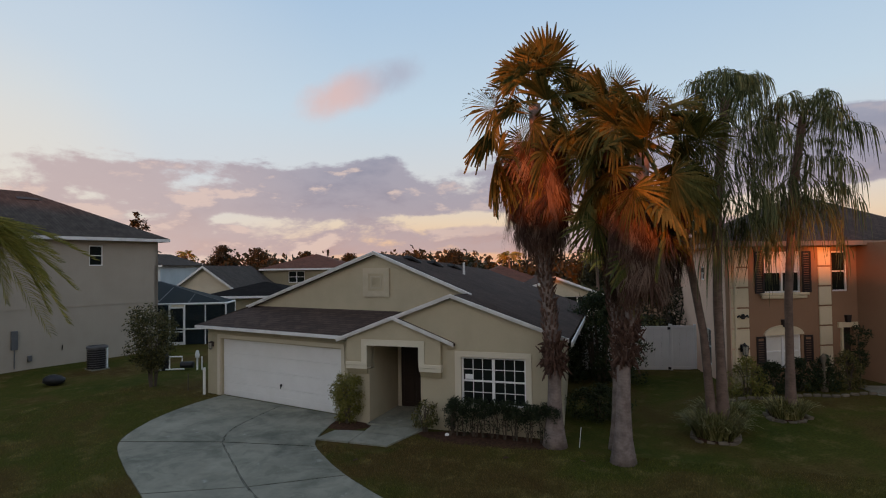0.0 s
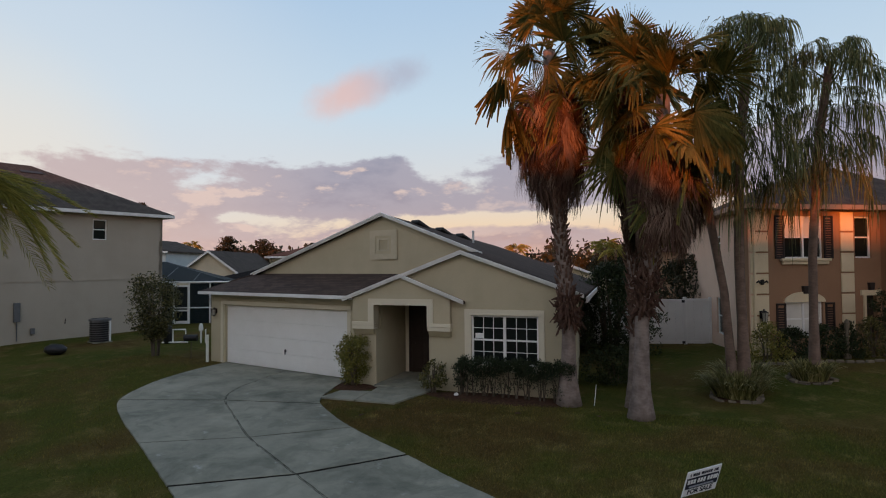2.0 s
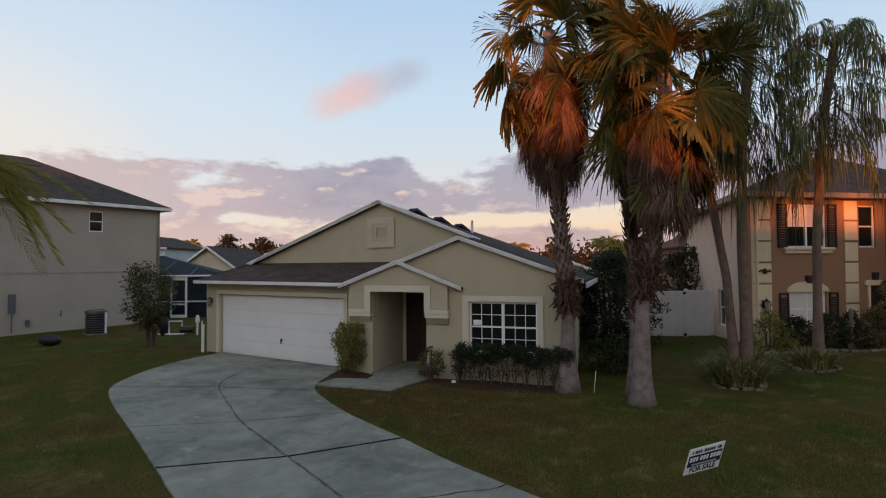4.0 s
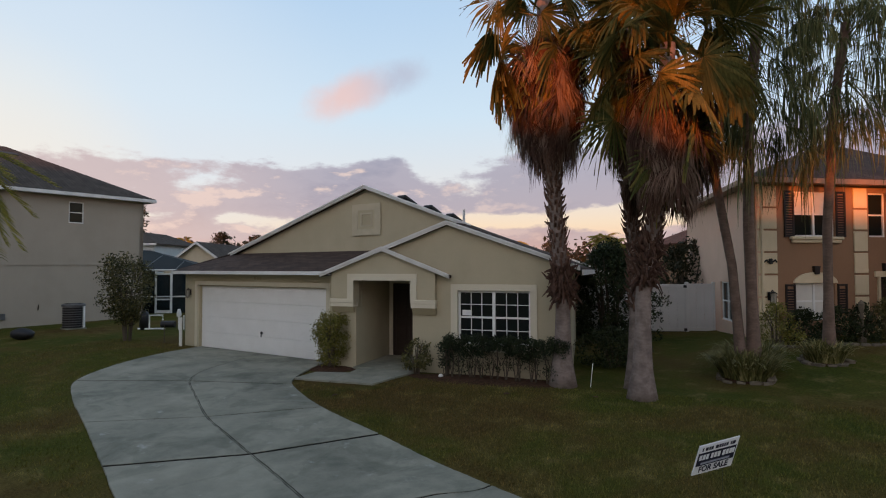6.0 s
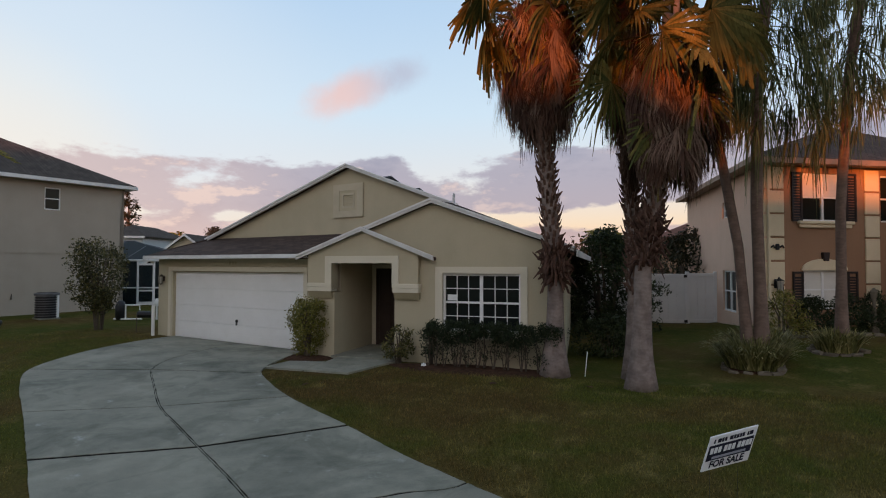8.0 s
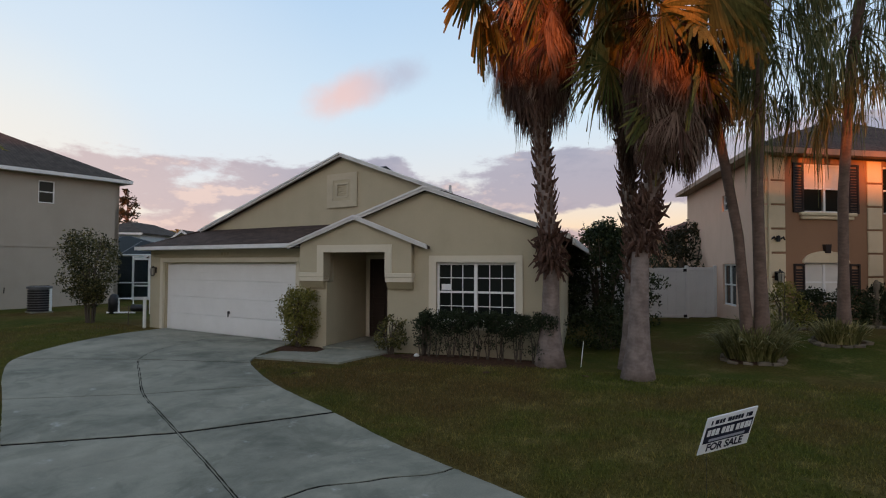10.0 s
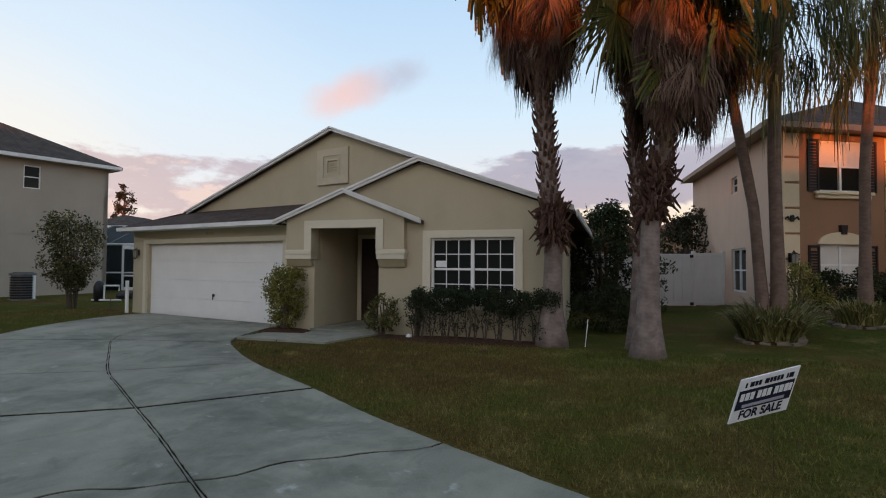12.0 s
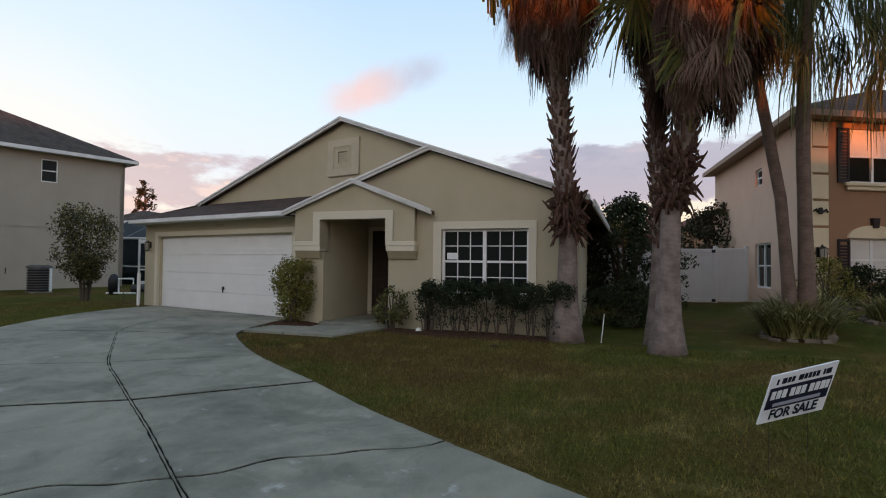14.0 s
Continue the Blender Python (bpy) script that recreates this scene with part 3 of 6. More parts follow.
for k in range(4):
    b = box(BM(), -17.63, -11.88, 12.965, 13.0, 0.006 + k * 0.5, 0.5 + k * 0.5, bevel=0.007)
    for z in (0.10, 0.29):
        box(b, -17.59, -11.92, 12.960, 12.966, z + k * 0.5, z + 0.13 + k * 0.5, bevel=0.005)
    part("door_panel", b, DOOR_WHITE, garage_door)
b = BM()
tube(b, [(-14.62, 12.95, 0.62), (-14.62, 12.93, 0.62)], 0.045, 12)
box(b, -14.64, -14.60, 12.915, 12.935, 0.50, 0.62, bevel=0.006)
part("door_handle", b, BLACK, garage_door, "black lift handle with lock")

# left and back walls, and the right wall behind the hedge
part("side_wall", wall_cells(BM(), 14.0, -0.1, 2.40, 0.2, [], pose(-18.35, 27.0, 0, 0, 0, -90)), STUCCO, house)
ex, ey = F(3.15, 0, 0).xy
part("side_wall", wall_cells(BM(), 12.8, -0.1, 2.42, 0.2, [], pose(ex, ey, 0, 0, 0, 109)), STUCCO, house)
part("back_wall", wall_cells(BM(), 10.4, -0.1, 2.40, 0.2, [], pose(-9.3, 26.0, 0, 0, 0, 176)), STUCCO, house)
part("garage_side_wall", box(BM(), -11.22, -11.13, 12.9, 14.6, -0.1, 2.4), STUCCO, house)

# big gable over the garage, with its square vent
b = prism(BM(), [(-17.45, 14.25, 2.85), (-17.45, 14.25, 3.07), (-11.58, 14.25, 4.885), (-8.2, 14.25, 3.655), (-8.2, 14.25, 2.85)], (0, 0.18, 0))
part("gable_wall", b, STUCCO, house)
vent = part("gable_vent", wall_cells(BM(), 1.08, 0, 0.92, 0.05, [(0.22, 0.86, 0.18, 0.74)], pose(-12.15, 14.20, 3.52)), STUCCO_VENT, house, "square cream vent with a stepped frame")
part("vent_frame", wall_cells(BM(), 0.66, 0, 0.58, 0.05, [(0.10, 0.56, 0.09, 0.49)], pose(-11.94, 14.215, 3.69)), STUCCO, vent)
part("vent_frame", wall_cells(BM(), 0.46, 0, 0.40, 0.05, [(0.06, 0.40, 0.05, 0.35)], pose(-11.84, 14.205, 3.78)), STUCCO_VENT, vent)
for k in range(5):
    part("slat", box(BM(), -11.78, -11.44, 14.225, 14.25, 3.84 + k * 0.056, 3.88 + k * 0.056), STUCCO, vent)

# wing with the window, its gable above
TOPZ = 3.66
b = wall_cells(BM(), 3.30, -0.1, 2.45, 0.2, [(0.61, 2.38, 0.74, 2.02)], FRONT @ pose(-0.15, 0, 0))
prism(b, [F(-1.75, 0, 2.45), F(3.15, 0, 2.45), F(3.15, 0, 2.54), F(0.22, 0, TOPZ - 0.06), F(-1.75, 0, 2.94)], F(0, 0.18, 0) - F(0, 0, 0))
part("wing_wall", b, STUCCO, house)
b = wall_cells(BM(), 2.09, 0.58, 2.17, 0.06, [(0.17, 1.94, 0.74, 2.02)], FRONT @ pose(0.29, -0.03, 0))
part("window_trim", b, STUCCO_TRIM, house, "cream stucco band round the window")
window_unit(house, FRONT @ pose(0.46, 0.05, 0.74), 1.77, 1.28, 3, 2, 2, name="window", label="white twin sash window with grilles")
part("notice", box(BM(), 0.56, 0.78, 0.055, 0.06, 1.42, 1.55, FRONT), PAPER, house, "small paper notice inside the window")

# porch: gable front with a wide opening, overhanging piers and cream bands
b = wall_cells(BM(), 2.87, 1.62, 2.45, 0.3, [(0.65, 2.23, 1.62, 2.25)], FRONT @ pose(-2.95, -0.14, 0))
prism(b, [F(-2.95, -0.14, 2.45), F(-0.08, -0.14, 2.45), F(-1.47, -0.14, 3.02)], F(0, 0.3, 0) - F(0, 0, 0))
part("porch_wall", b, STUCCO, house)
for u0, u1 in ((-2.87, -2.30), (-0.72, -0.15)):
    part("porch_pier", box(BM(), u0, u1, 0.0, 0.3, -0.1, 1.55, FRONT), STUCCO, house)
for u0, u1 in ((-2.98, -2.30), (-0.72, -0.05)):
    b = box(BM(), u0, u1, -0.17, 0.1, 1.68, 1.78, FRONT, 0.01)
    box(b, u0 + 0.015, u1 - 0.015 if u1 > -1 else u1, -0.155, 0.1, 1.58, 1.68, FRONT)
    part("pier_band", b, STUCCO_TRIM, house, "cream moulded band under the porch pier")
    # sloping underside, its shade put into the darker stucco colour
    b = prism(BM(), [F(u0 + 0.03, -0.14, 1.58), F(u0 + 0.03, 0.05, 1.58), F(u0 + 0.03, 0.05, 1.42), F(u0 + 0.03, -0.06, 1.42)], F(u1 - u0 - 0.06, 0, 0) - F(0, 0, 0))
    part("pier_soffit", b, STUCCO_SHADE, house)
b = BM()
box(b, -2.47, -2.30, -0.17, -0.142, 1.78, 2.42, FRONT)
box(b, -0.72, -0.55, -0.17, -0.142, 1.78, 2.42, FRONT)
box(b, -2.30, -0.72, -0.17, -0.142, 2.25, 2.42, FRONT)
part("porch_trim", b, STUCCO_TRIM, house, "cream band round the porch opening")
b = BM()
box(b, -2.42, -2.30, 0.3, 2.0, -0.1, 2.45, FRONT)
box(b, -0.72, -0.62, 0.3, 2.0, -0.1, 2.45, FRONT)
box(b, -2.42, -0.62, 2.0, 2.15, -0.1, 2.45, FRONT)
part("porch_inner_wall", b, STUCCO, house)
part("porch_ceiling", box(BM(), -2.30, -0.72, 0.16, 2.0, 2.40, 2.44, FRONT), STUCCO, house)
part("porch_floor", box(BM(), -2.30, -0.72, -0.15, 2.0, -0.1, 0.06, FRONT), CONCRETE, house)
front_door = part("front_door", box(BM(), -2.16, -1.22, 1.955, 2.0, 0.06, 2.12, FRONT), DARK_DOOR, house, "very dark front door deep in the porch")
for z0, z1 in ((0.2, 0.95), (1.1, 1.95)):
    for u in (-2.06, -1.66):
        part("door_panel", box(BM(), u, u + 0.34, 1.94, 1.955, z0, z1, FRONT, 0.008), DARK_DOOR, front_door)
b = BM()
box(b, -2.27, -2.16, 1.93, 2.0, 0.06, 2.22, FRONT)
box(b, -1.22, -1.12, 1.93, 2.0, 0.06, 2.22, FRONT)
box(b, -2.16, -1.22, 1.93, 2.0, 2.12, 2.22, FRONT)
part("door_casing", b, STUCCO_TRIM, house)
b = BM()
tube(b, [F(-1.32, 1.95, 1.02), F(-1.32, 1.90, 1.02)], 0.03, 10)
part("door_knob", b, BRONZE, front_door)

# roofs
RIDGE = (-11.58, 14.12, 4.95)
BACK = (-13.5, 25.4, 4.26)
RS = 0.365


def right_z(x):
    return 4.95 - RS * (x + 11.58)


wx, wy = F(0.22, -0.10, 0).xy
rx, ry = F(3.35, -0.10, 0).xy
b = slab_roof(BM(), [RIDGE, (wx - 0.02, 14.12, right_z(wx)), (wx, wy, right_z(wx)), (rx, ry, right_z(rx)), (-8.7, 26.6, 2.45), BACK])
part("main_roof_slope", b, SHINGLE, house)
b = slab_roof(BM(), [RIDGE, BACK, (-20.2, 27.4, 2.5), (-18.40, 12.42, 2.50), (-17.62, 14.12, 3.08)])
part("main_roof_slope", b, SHINGLE, house)
part("main_roof_slope", slab_roof(BM(), [BACK, (-8.7, 26.6, 2.45), (-20.2, 27.4, 2.5)]), SHINGLE, house)
part("garage_roof", slab_roof(BM(), [(-18.40, 12.42, 2.50), (-11.3, 12.42, 2.50), (-9.4, 12.8, 2.62), (-9.4, 14.25, 3.07), (-17.60, 14.25, 3.07)]), SHINGLE, house)
part("wing_roof", slab_roof(BM(), [(wx, wy, right_z(wx)), (wx, 14.26, right_z(wx)), (-10.3, 14.26, right_z(wx) - 0.36 * (10.3 + wx)), tuple(F(-1.75, -0.10, right_z(wx) - 0.36 * 1.95))]), SHINGLE, house)
PK = (-1.47, 3.07)
part("porch_roof", slab_roof(BM(), [F(PK[0], -0.20, PK[1]), F(-3.24, -0.20, 2.41), F(-3.24, 0.55, 2.45), F(-1.47, 1.3, PK[1])]), SHINGLE, house)
part("porch_roof", slab_roof(BM(), [F(PK[0], -0.20, PK[1]), F(PK[0], 0.0, PK[1]), F(0.30, 0.0, 2.38), F(0.30, -0.20, 2.38)]), SHINGLE, house)
b = BM()
fascia(b, (-18.42, 12.40, 2.49), (-11.28, 12.40, 2.48), 0.10)
part("eave_board", b, FASCIA, house, "white eave board")
b = BM()
for p, q in (((-18.42, 12.45, 2.48), (-20.22, 27.4, 2.48)),):
    fascia(b, p, q, 0.10)
part("eave_board", b, FASCIA, house)
part("soffit", box(BM(), -18.38, -11.15, 12.42, 12.85, 2.385, 2.40), FASCIA, house)


def rake(p, q, h=0.105, lift=0.02):
    """A two-step white board under a sloping roof edge."""
    bm = BM()
    z = Vector((0, 0, lift))
    fascia(bm, Vector(p) + z, Vector(q) + z, h * 0.45, 0.06)
    n = (Vector(q) - Vector(p)).cross(Vector((0, 0, 1))).normalized() * 0.02
    fascia(bm, Vector(p) + z - Vector((0, 0, h * 0.45)) - n, Vector(q) + z - Vector((0, 0, h * 0.45)) - n, h * 0.55, 0.05)
    part("rake_board", bm, FASCIA, house, "white stepped rake board")


rake((-17.74, 14.09, 3.06), (-11.58, 14.09, 4.96))
rake((-11.58, 14.09, 4.96), (wx + 0.1, 14.09, right_z(wx + 0.1) + 0.01))
rake(F(-1.75, -0.12, right_z(wx) - 0.36 * 1.97), F(0.22, -0.12, right_z(wx) + 0.01))
rake(F(0.22, -0.12, right_z(wx) + 0.01), F(3.37, -0.12, right_z(rx) + 0.01))
rake(F(-3.24, -0.22, 2.42), F(PK[0], -0.22, PK[1] + 0.01))
rake(F(PK[0], -0.22, PK[1] + 0.01), F(0.32, -0.22, 2.39))
b = fascia(BM(), (rx + 0.06, ry, 2.52), (-8.66, 26.6, 2.45), 0.13, 0.04)
part("eave_board", b, FASCIA, house)
for y, x in ((16.0, -11.45), (17.6, -11.55), (19.4, -11.8)):
    z = 4.96 - (y - 14) * 0.061 - RS * (x + 11.57 + (y - 14) * 0.169)
    part("roof_vent", box(BM(), -0.34, 0.34, -0.18, 0.18, -0.06, 0.075, pose(x, y, z, 0, 19, 90), 0.03), BLACK, house, "low black roof vent")
b = BM()
tube(b, [(-10.9, 18.6, 4.0), (-10.9, 18.6, 4.6)], 0.045, 10)
part("vent_pipe", b, FASCIA, house)


def coach_lamp(parent, m, mat=BRONZE):
    """A wall lantern: back plate, arm, caged glass body, roof and finial."""
    lamp = part("wall_lamp", box(BM(), -0.05, 0.05, -0.02, 0.0, -0.09, 0.09, None, 0.005), mat, parent, "bronze wall lantern")
    lamp.matrix_local = m
    b = BM()
    tube(b, [(0, -0.02, 0.05), (0, -0.09, 0.13), (0, -0.11, 0.10)], 0.012, 6)
    tube(b, [(0, -0.11, 0.10), (0, -0.11, 0.06)], [0.02, 0.085], 6)
    tube(b, [(0, -0.11, -0.15), (0, -0.11, -0.19)], [0.06, 0.015], 6)
    for k in range(6):
        a = k * math.pi / 3
        tube(b, [(0.075 * math.cos(a), -0.11 + 0.075 * math.sin(a), 0.06), (0.055 * math.cos(a), -0.11 + 0.055 * math.sin(a), -0.15)], 0.006, 4)
    part("cage", b, mat, lamp)
    part("glass", tube(BM(), [(0, -0.11, 0.05), (0, -0.11, -0.14)], [0.066, 0.05], 6), GLASS_LAMP, lamp)


coach_lamp(house, pose(-18.06, 12.85, 1.78))
coach_lamp(house, pose(-11.45, 12.85, 1.75))
for k in range(3):
    part("house_number_bar", box(BM(), -14.85 + k * 0.12, -14.77 + k * 0.12, 12.84, 12.848, 2.22, 2.30), STUCCO_SHADE, house)


# ---------------------------------------------------------------- neighbour to the east: two storeys, brown front
pink_house = thing("house", "two-storey stucco house, brown front with butter-coloured quoins", "house")
RO, RYAW, SYAW = Vector((-2.04, 20.25)), 43.0, 111.0
RF = pose(RO.x, RO.y, 0, 0, 0, RYAW)
sdir = Vector((math.cos(radians(SYAW)), math.sin(radians(SYAW))))
fdir = Vector((math.cos(radians(RYAW)), math.sin(radians(RYAW))))
ops = [(1.28, 2.66, 3.45, 4.79), (3.84, 4.46, 3.45, 4.79), (1.26, 2.60, 1.0, 2.09), (4.16, 4.62, 0.3, 2.25)]
part("front_wall", wall_cells(BM(), 9.0, 0.0, 5.05, 0.2, ops, RF), STUCCO_BROWN, pink_house)
sm = pose(*(RO + sdir * 9.2), 0, 0, 0, SYAW - 180)
part("side_wall", wall_cells(BM(), 9.2, -0.1, 5.05, 0.2, [(5.31, 6.78, 0.72, 2.05), (5.35, 6.0, 3.80, 4.32)], sm), STUCCO_PINK, pink_house, "pale pink side wall")
back0, back1 = RO + sdir * 9.2, RO + sdir * 9.2 + fdir * 9
part("back_wall", prism(BM(), [(*back0, 0), (*back1, 0), (*back1, 5.05), (*back0, 5.05)], (0.1, -0.2, 0)), STUCCO_PINK, pink_house)
far0 = RO + fdir * 9
part("side_wall", prism(BM(), [(*far0, 0), (*back1, 0), (*back1, 5.05), (*far0, 5.05)], (-0.15, -0.1, 0)), STUCCO_PINK, pink_house)
part("projecting_wall", box(BM(), 4.80, 9.0, -4.5, -0.003, 0.0, 5.05, RF), STUCCO_BROWN, pink_house, "brown wing standing forward beside the door")
window_unit(pink_house, RF @ pose(1.28, 0.06, 3.45), 1.38, 1.34, 1, 1, 2, 0.5, label="white twin sash window, blinds half down")
window_unit(pink_house, RF @ pose(3.84, 0.06, 3.45), 0.62, 1.34, 1, 1, 1)
window_unit(pink_house, RF @ pose(1.26, 0.06, 1.0), 1.34, 1.09, 1, 1, 2, 0.95, label="white twin window with closed pale blinds")
window_unit(pink_house, sm @ pose(5.31, 0.06, 0.72), 1.47, 1.33, 1, 1, 2)
window_unit(pink_house, sm @ pose(5.35, 0.06, 3.80), 0.65, 0.52, 1, 1, 1)
for u in (0.92, 2.68):
    for z0, z1 in ((3.44, 4.80), (1.18, 2.05)):
        sh = part("shutter", wall_cells(BM(), 0.33, z0, z1, 0.04, [(0.05, 0.28, z0 + 0.06, z1 - 0.06)], RF @ pose(u, -0.042, 0)), SHUTTER, pink_house, "dark louvred shutter")
        n = int((z1 - z0 - 0.12) / 0.075)
        for k in range(n):
            zz = z0 + 0.07 + k * 0.075
            part("slat", box(BM(), u + 0.05, u + 0.28, -0.03, -0.005, zz, zz + 0.055, RF), SHUTTER, sh)
part("window_sill", box(BM(), 1.08, 2.88, -0.12, 0.0, 3.36, 3.45, RF, 0.02), STUCCO_YELLOW, pink_house)
part("window_sill", box(BM(), 1.14, 2.82, -0.08, 0.0, 3.26, 3.36, RF, 0.02), STUCCO_YELLOW, pink_house)
# arched head over the lower window, with a dark keystone
b = BM()
arch = [F_ for F_ in [RF @ Vector((1.93 + 0.74 * math.cos(a), -0.05, 2.08 + 0.32 * math.sin(a))) for a in [math.pi * k / 16 for k in range(17)]]]
prism(b, arch, (RF @ Vector((0, 0.05, 0))) - (RF @ Vector((0, 0, 0))))
part("arch_panel", b, STUCCO_YELLOW, pink_house, "cream arched panel above the window")
for u, z in ((1.94, 2.46), (4.36, 2.54)):
    b = prism(BM(), [RF @ Vector((u + dx, -0.10, z + dz_)) for dx, dz_ in ((-0.07, -0.12), (0.07, -0.12), (0.10, 0.12), (-0.10, 0.12))], (RF @ Vector((0, 0.1, 0))) - (RF @ Vector((0, 0, 0))))
    part("keystone", b, SHUTTER, pink_house, "dark keystone bracket")
# door surround and door
b = BM()
prism(b, [RF @ Vector((4.08, -0.06, 0.3)), RF @ Vector((4.16, -0.06, 0.3)), RF @ Vector((4.16, -0.06, 2.25)), RF @ Vector((4.08, -0.06, 2.25))], (RF @ Vector((0, 0.06, 0))) - (RF @ Vector((0, 0, 0))))
box(b, 3.98, 4.74, -0.06, -0.002, 2.25, 2.42, RF)
part("door_surround", b, STUCCO_YELLOW, pink_house)
part("front_door", box(BM(), 4.16, 4.62, 0.14, 0.19, 0.3, 2.25, RF), DARK_DOOR, pink_house, "dark recessed front door")
# quoins: separate blocks with brown grooves
for u0, u1 in ((0.03, 0.66), (3.28, 3.76)):
    for k in range(8):
        z0 = 0.12 + k * 0.652 - 0.40
        part("quoin_block", box(BM(), u0, u1, -0.045, -0.002, max(0.2, z0 + 0.035), min(5.03, z0 + 0.635), RF, 0.012), STUCCO_YELLOW, pink_house)
part("downpipe", box(BM(), 0.10, 0.17, -0.11, -0.05, 0.4, 4.95, RF, 0.01), STUCCO_YELLOW, pink_house, "butter-coloured rain pipe")
coach_lamp(pink_house, RF @ pose(0.36, -0.05, 1.72) @ Matrix.Scale(1.35, 4), BLACK)
b = BM()
for a in (-0.14, 0.0, 0.14):
    tube(b, [RF @ Vector((0.40 + a - 0.07, -0.06, 2.70)), RF @ Vector((0.40 + a, -0.10, 2.76 + 0.03 * (a == 0))), RF @ Vector((0.40 + a + 0.07, -0.06, 2.70))], 0.025, 6)
box(b, 0.34, 0.46, -0.11, -0.05, 2.64, 2.80, RF, 0.02)
part("wall_ornament", b, BLACK, pink_house, "small dark wrought wall ornament")
# hip roof
o = 0.42
c0 = RO - fdir * o - sdir * o
c1 = RO + fdir * 9.4 - sdir * o
c2 = RO + fdir * 9.4 + sdir * 9.6
c3 = RO - fdir * o + sdir * 9.6
mid0, mid1 = RO + fdir * 4.4 + sdir * 3.9, RO + fdir * 4.6 + sdir * 5.4
E0, P0 = 5.14, 7.15
for quad in ([(*c0, E0), (*c1, E0), (*mid0, P0)], [(*c1, E0), (*c2, E0), (*mid1, P0), (*mid0, P0)], [(*c2, E0), (*c3, E0), (*mid1, P0)], [(*c3, E0), (*c0, E0), (*mid0, P0), (*mid1, P0)]):
    part("roof_slope", slab_roof(BM(), quad, 0.08), SHINGLE, pink_house)
b = BM()
for p, q in ((c0, c1), (c3, c0)):
    fascia(b, (*p, E0 - 0.02), (*q, E0 - 0.02), 0.15)
part("eave_board", b, FASCIA_BROWN, pink_house, "brown eave board")
b = prism(BM(), [(*c0, E0 - 0.16), (*c1, E0 - 0.16), (*(c1 + sdir * o), E0 - 0.16), (*(RO), E0 - 0.16), (*(RO + sdir * 9.3), E0 - 0.16), (*c3, E0 - 0.16)], (0, 0, 0.015))
part("soffit", b, FASCIA_BROWN, pink_house)

# ---------------------------------------------------------------- neighbour to the west: two storeys, grey-beige
grey_house = thing("house", "two-storey greige stucco house with a dark hip roof", "house")
LO, LYAW = Vector((-29.9, 17.85)), 88.0
LF = pose(LO.x, LO.y, 0, 0, 0, LYAW)
WT = 6.02
part("side_wall", wall_cells(BM(), 13.0, -0.3, WT, 0.2, [(9.50, 10.16, 4.72, 5.74)], LF @ pose(-13, 0, 0)), STUCCO_GREY, grey_house)
part("back_wall", wall_cells(BM(), 9.0, -0.3, WT, 0.2, [], LF @ pose(0, 0, 0, 0, 0, 90)), STUCCO_GREY, grey_house)
part("front_wall", wall_cells(BM(), 9.0, -0.3, WT, 0.2, [], LF @ pose(-13, 9.0, 0, 0, 0, -90)), STUCCO_GREY, grey_house)
part("side_wall", wall_cells(BM(), 13.0, -0.3, WT, 0.2, [], LF @ pose(0, 9.0, 0, 0, 0, 180)), STUCCO_GREY, grey_house)
window_unit(grey_house, LF @ pose(-3.50, 0.05, 4.72), 0.66, 1.02, 1, 1, 1)
part("floor_band", box(BM(), -13.0, 0.02, -0.025, 0.0, 2.72, 2.80, LF), STUCCO_GREY, grey_house, "thin moulding between the storeys")
c = [(-13.4, -0.4), (0.4, -0.4), (0.4, 9.4), (-13.4, 9.4)]
r0, r1 = (-8.6, 4.5), (-4.6, 4.5)
for quad in ([c[0], c[1], r1, r0], [c[1], c[2], r1], [c[2], c[3], r0, r1], [c[3], c[0], r0]):
    part("roof_slope", slab_roof(BM(), [LF @ Vector((u, v, 8.7 if (u, v) in (r0, r1) else WT + 0.14)) for u, v in quad], 0.08), SHINGLE_GREY, grey_house)
b = BM()
fascia(b, LF @ Vector((-13.4, -0.42, WT + 0.12)), LF @ Vector((0.42, -0.42, WT + 0.12)), 0.16)
fascia(b, LF @ Vector((0.42, -0.42, WT + 0.12)), LF @ Vector((0.42, 9.4, WT + 0.12)), 0.16)
part("eave_board", b, FASCIA, grey_house, "white gutter board")
part("soffit", box(BM(), -13.4, 0.4, -0.4, 0.0, WT - 0.03, WT, LF), FASCIA, grey_house)
part("roof_vent", box(BM(), -0.5, 0.5, -0.15, 0.15, 0, 0.12, LF @ pose(-4.9, 3.6, 8.15, 28, 0, 0), 0.02), BLACK, grey_house)
b = BM()
box(b, -6.75, -6.50, -0.12, 0.0, 0.95, 1.80, LF, 0.01)
tube(b, [LF @ Vector((-6.62, -0.06, 0.95)), LF @ Vector((-6.62, -0.06, 0.1))], 0.025, 6)
part("meter_box", b, GALV, grey_house, "grey electric meter box with conduit")
part("outlet_box", box(BM(), -6.1, -5.93, -0.09, 0.0, 0.35, 0.62, LF, 0.01), GALV, grey_house)
b = BM()
tube(b, [LF @ Vector((-4.7, -0.05, 0.7)), LF @ Vector((-4.7, -0.1, 0.95))], 0.02, 6)
part("hose_tap", b, BRONZE, grey_house)


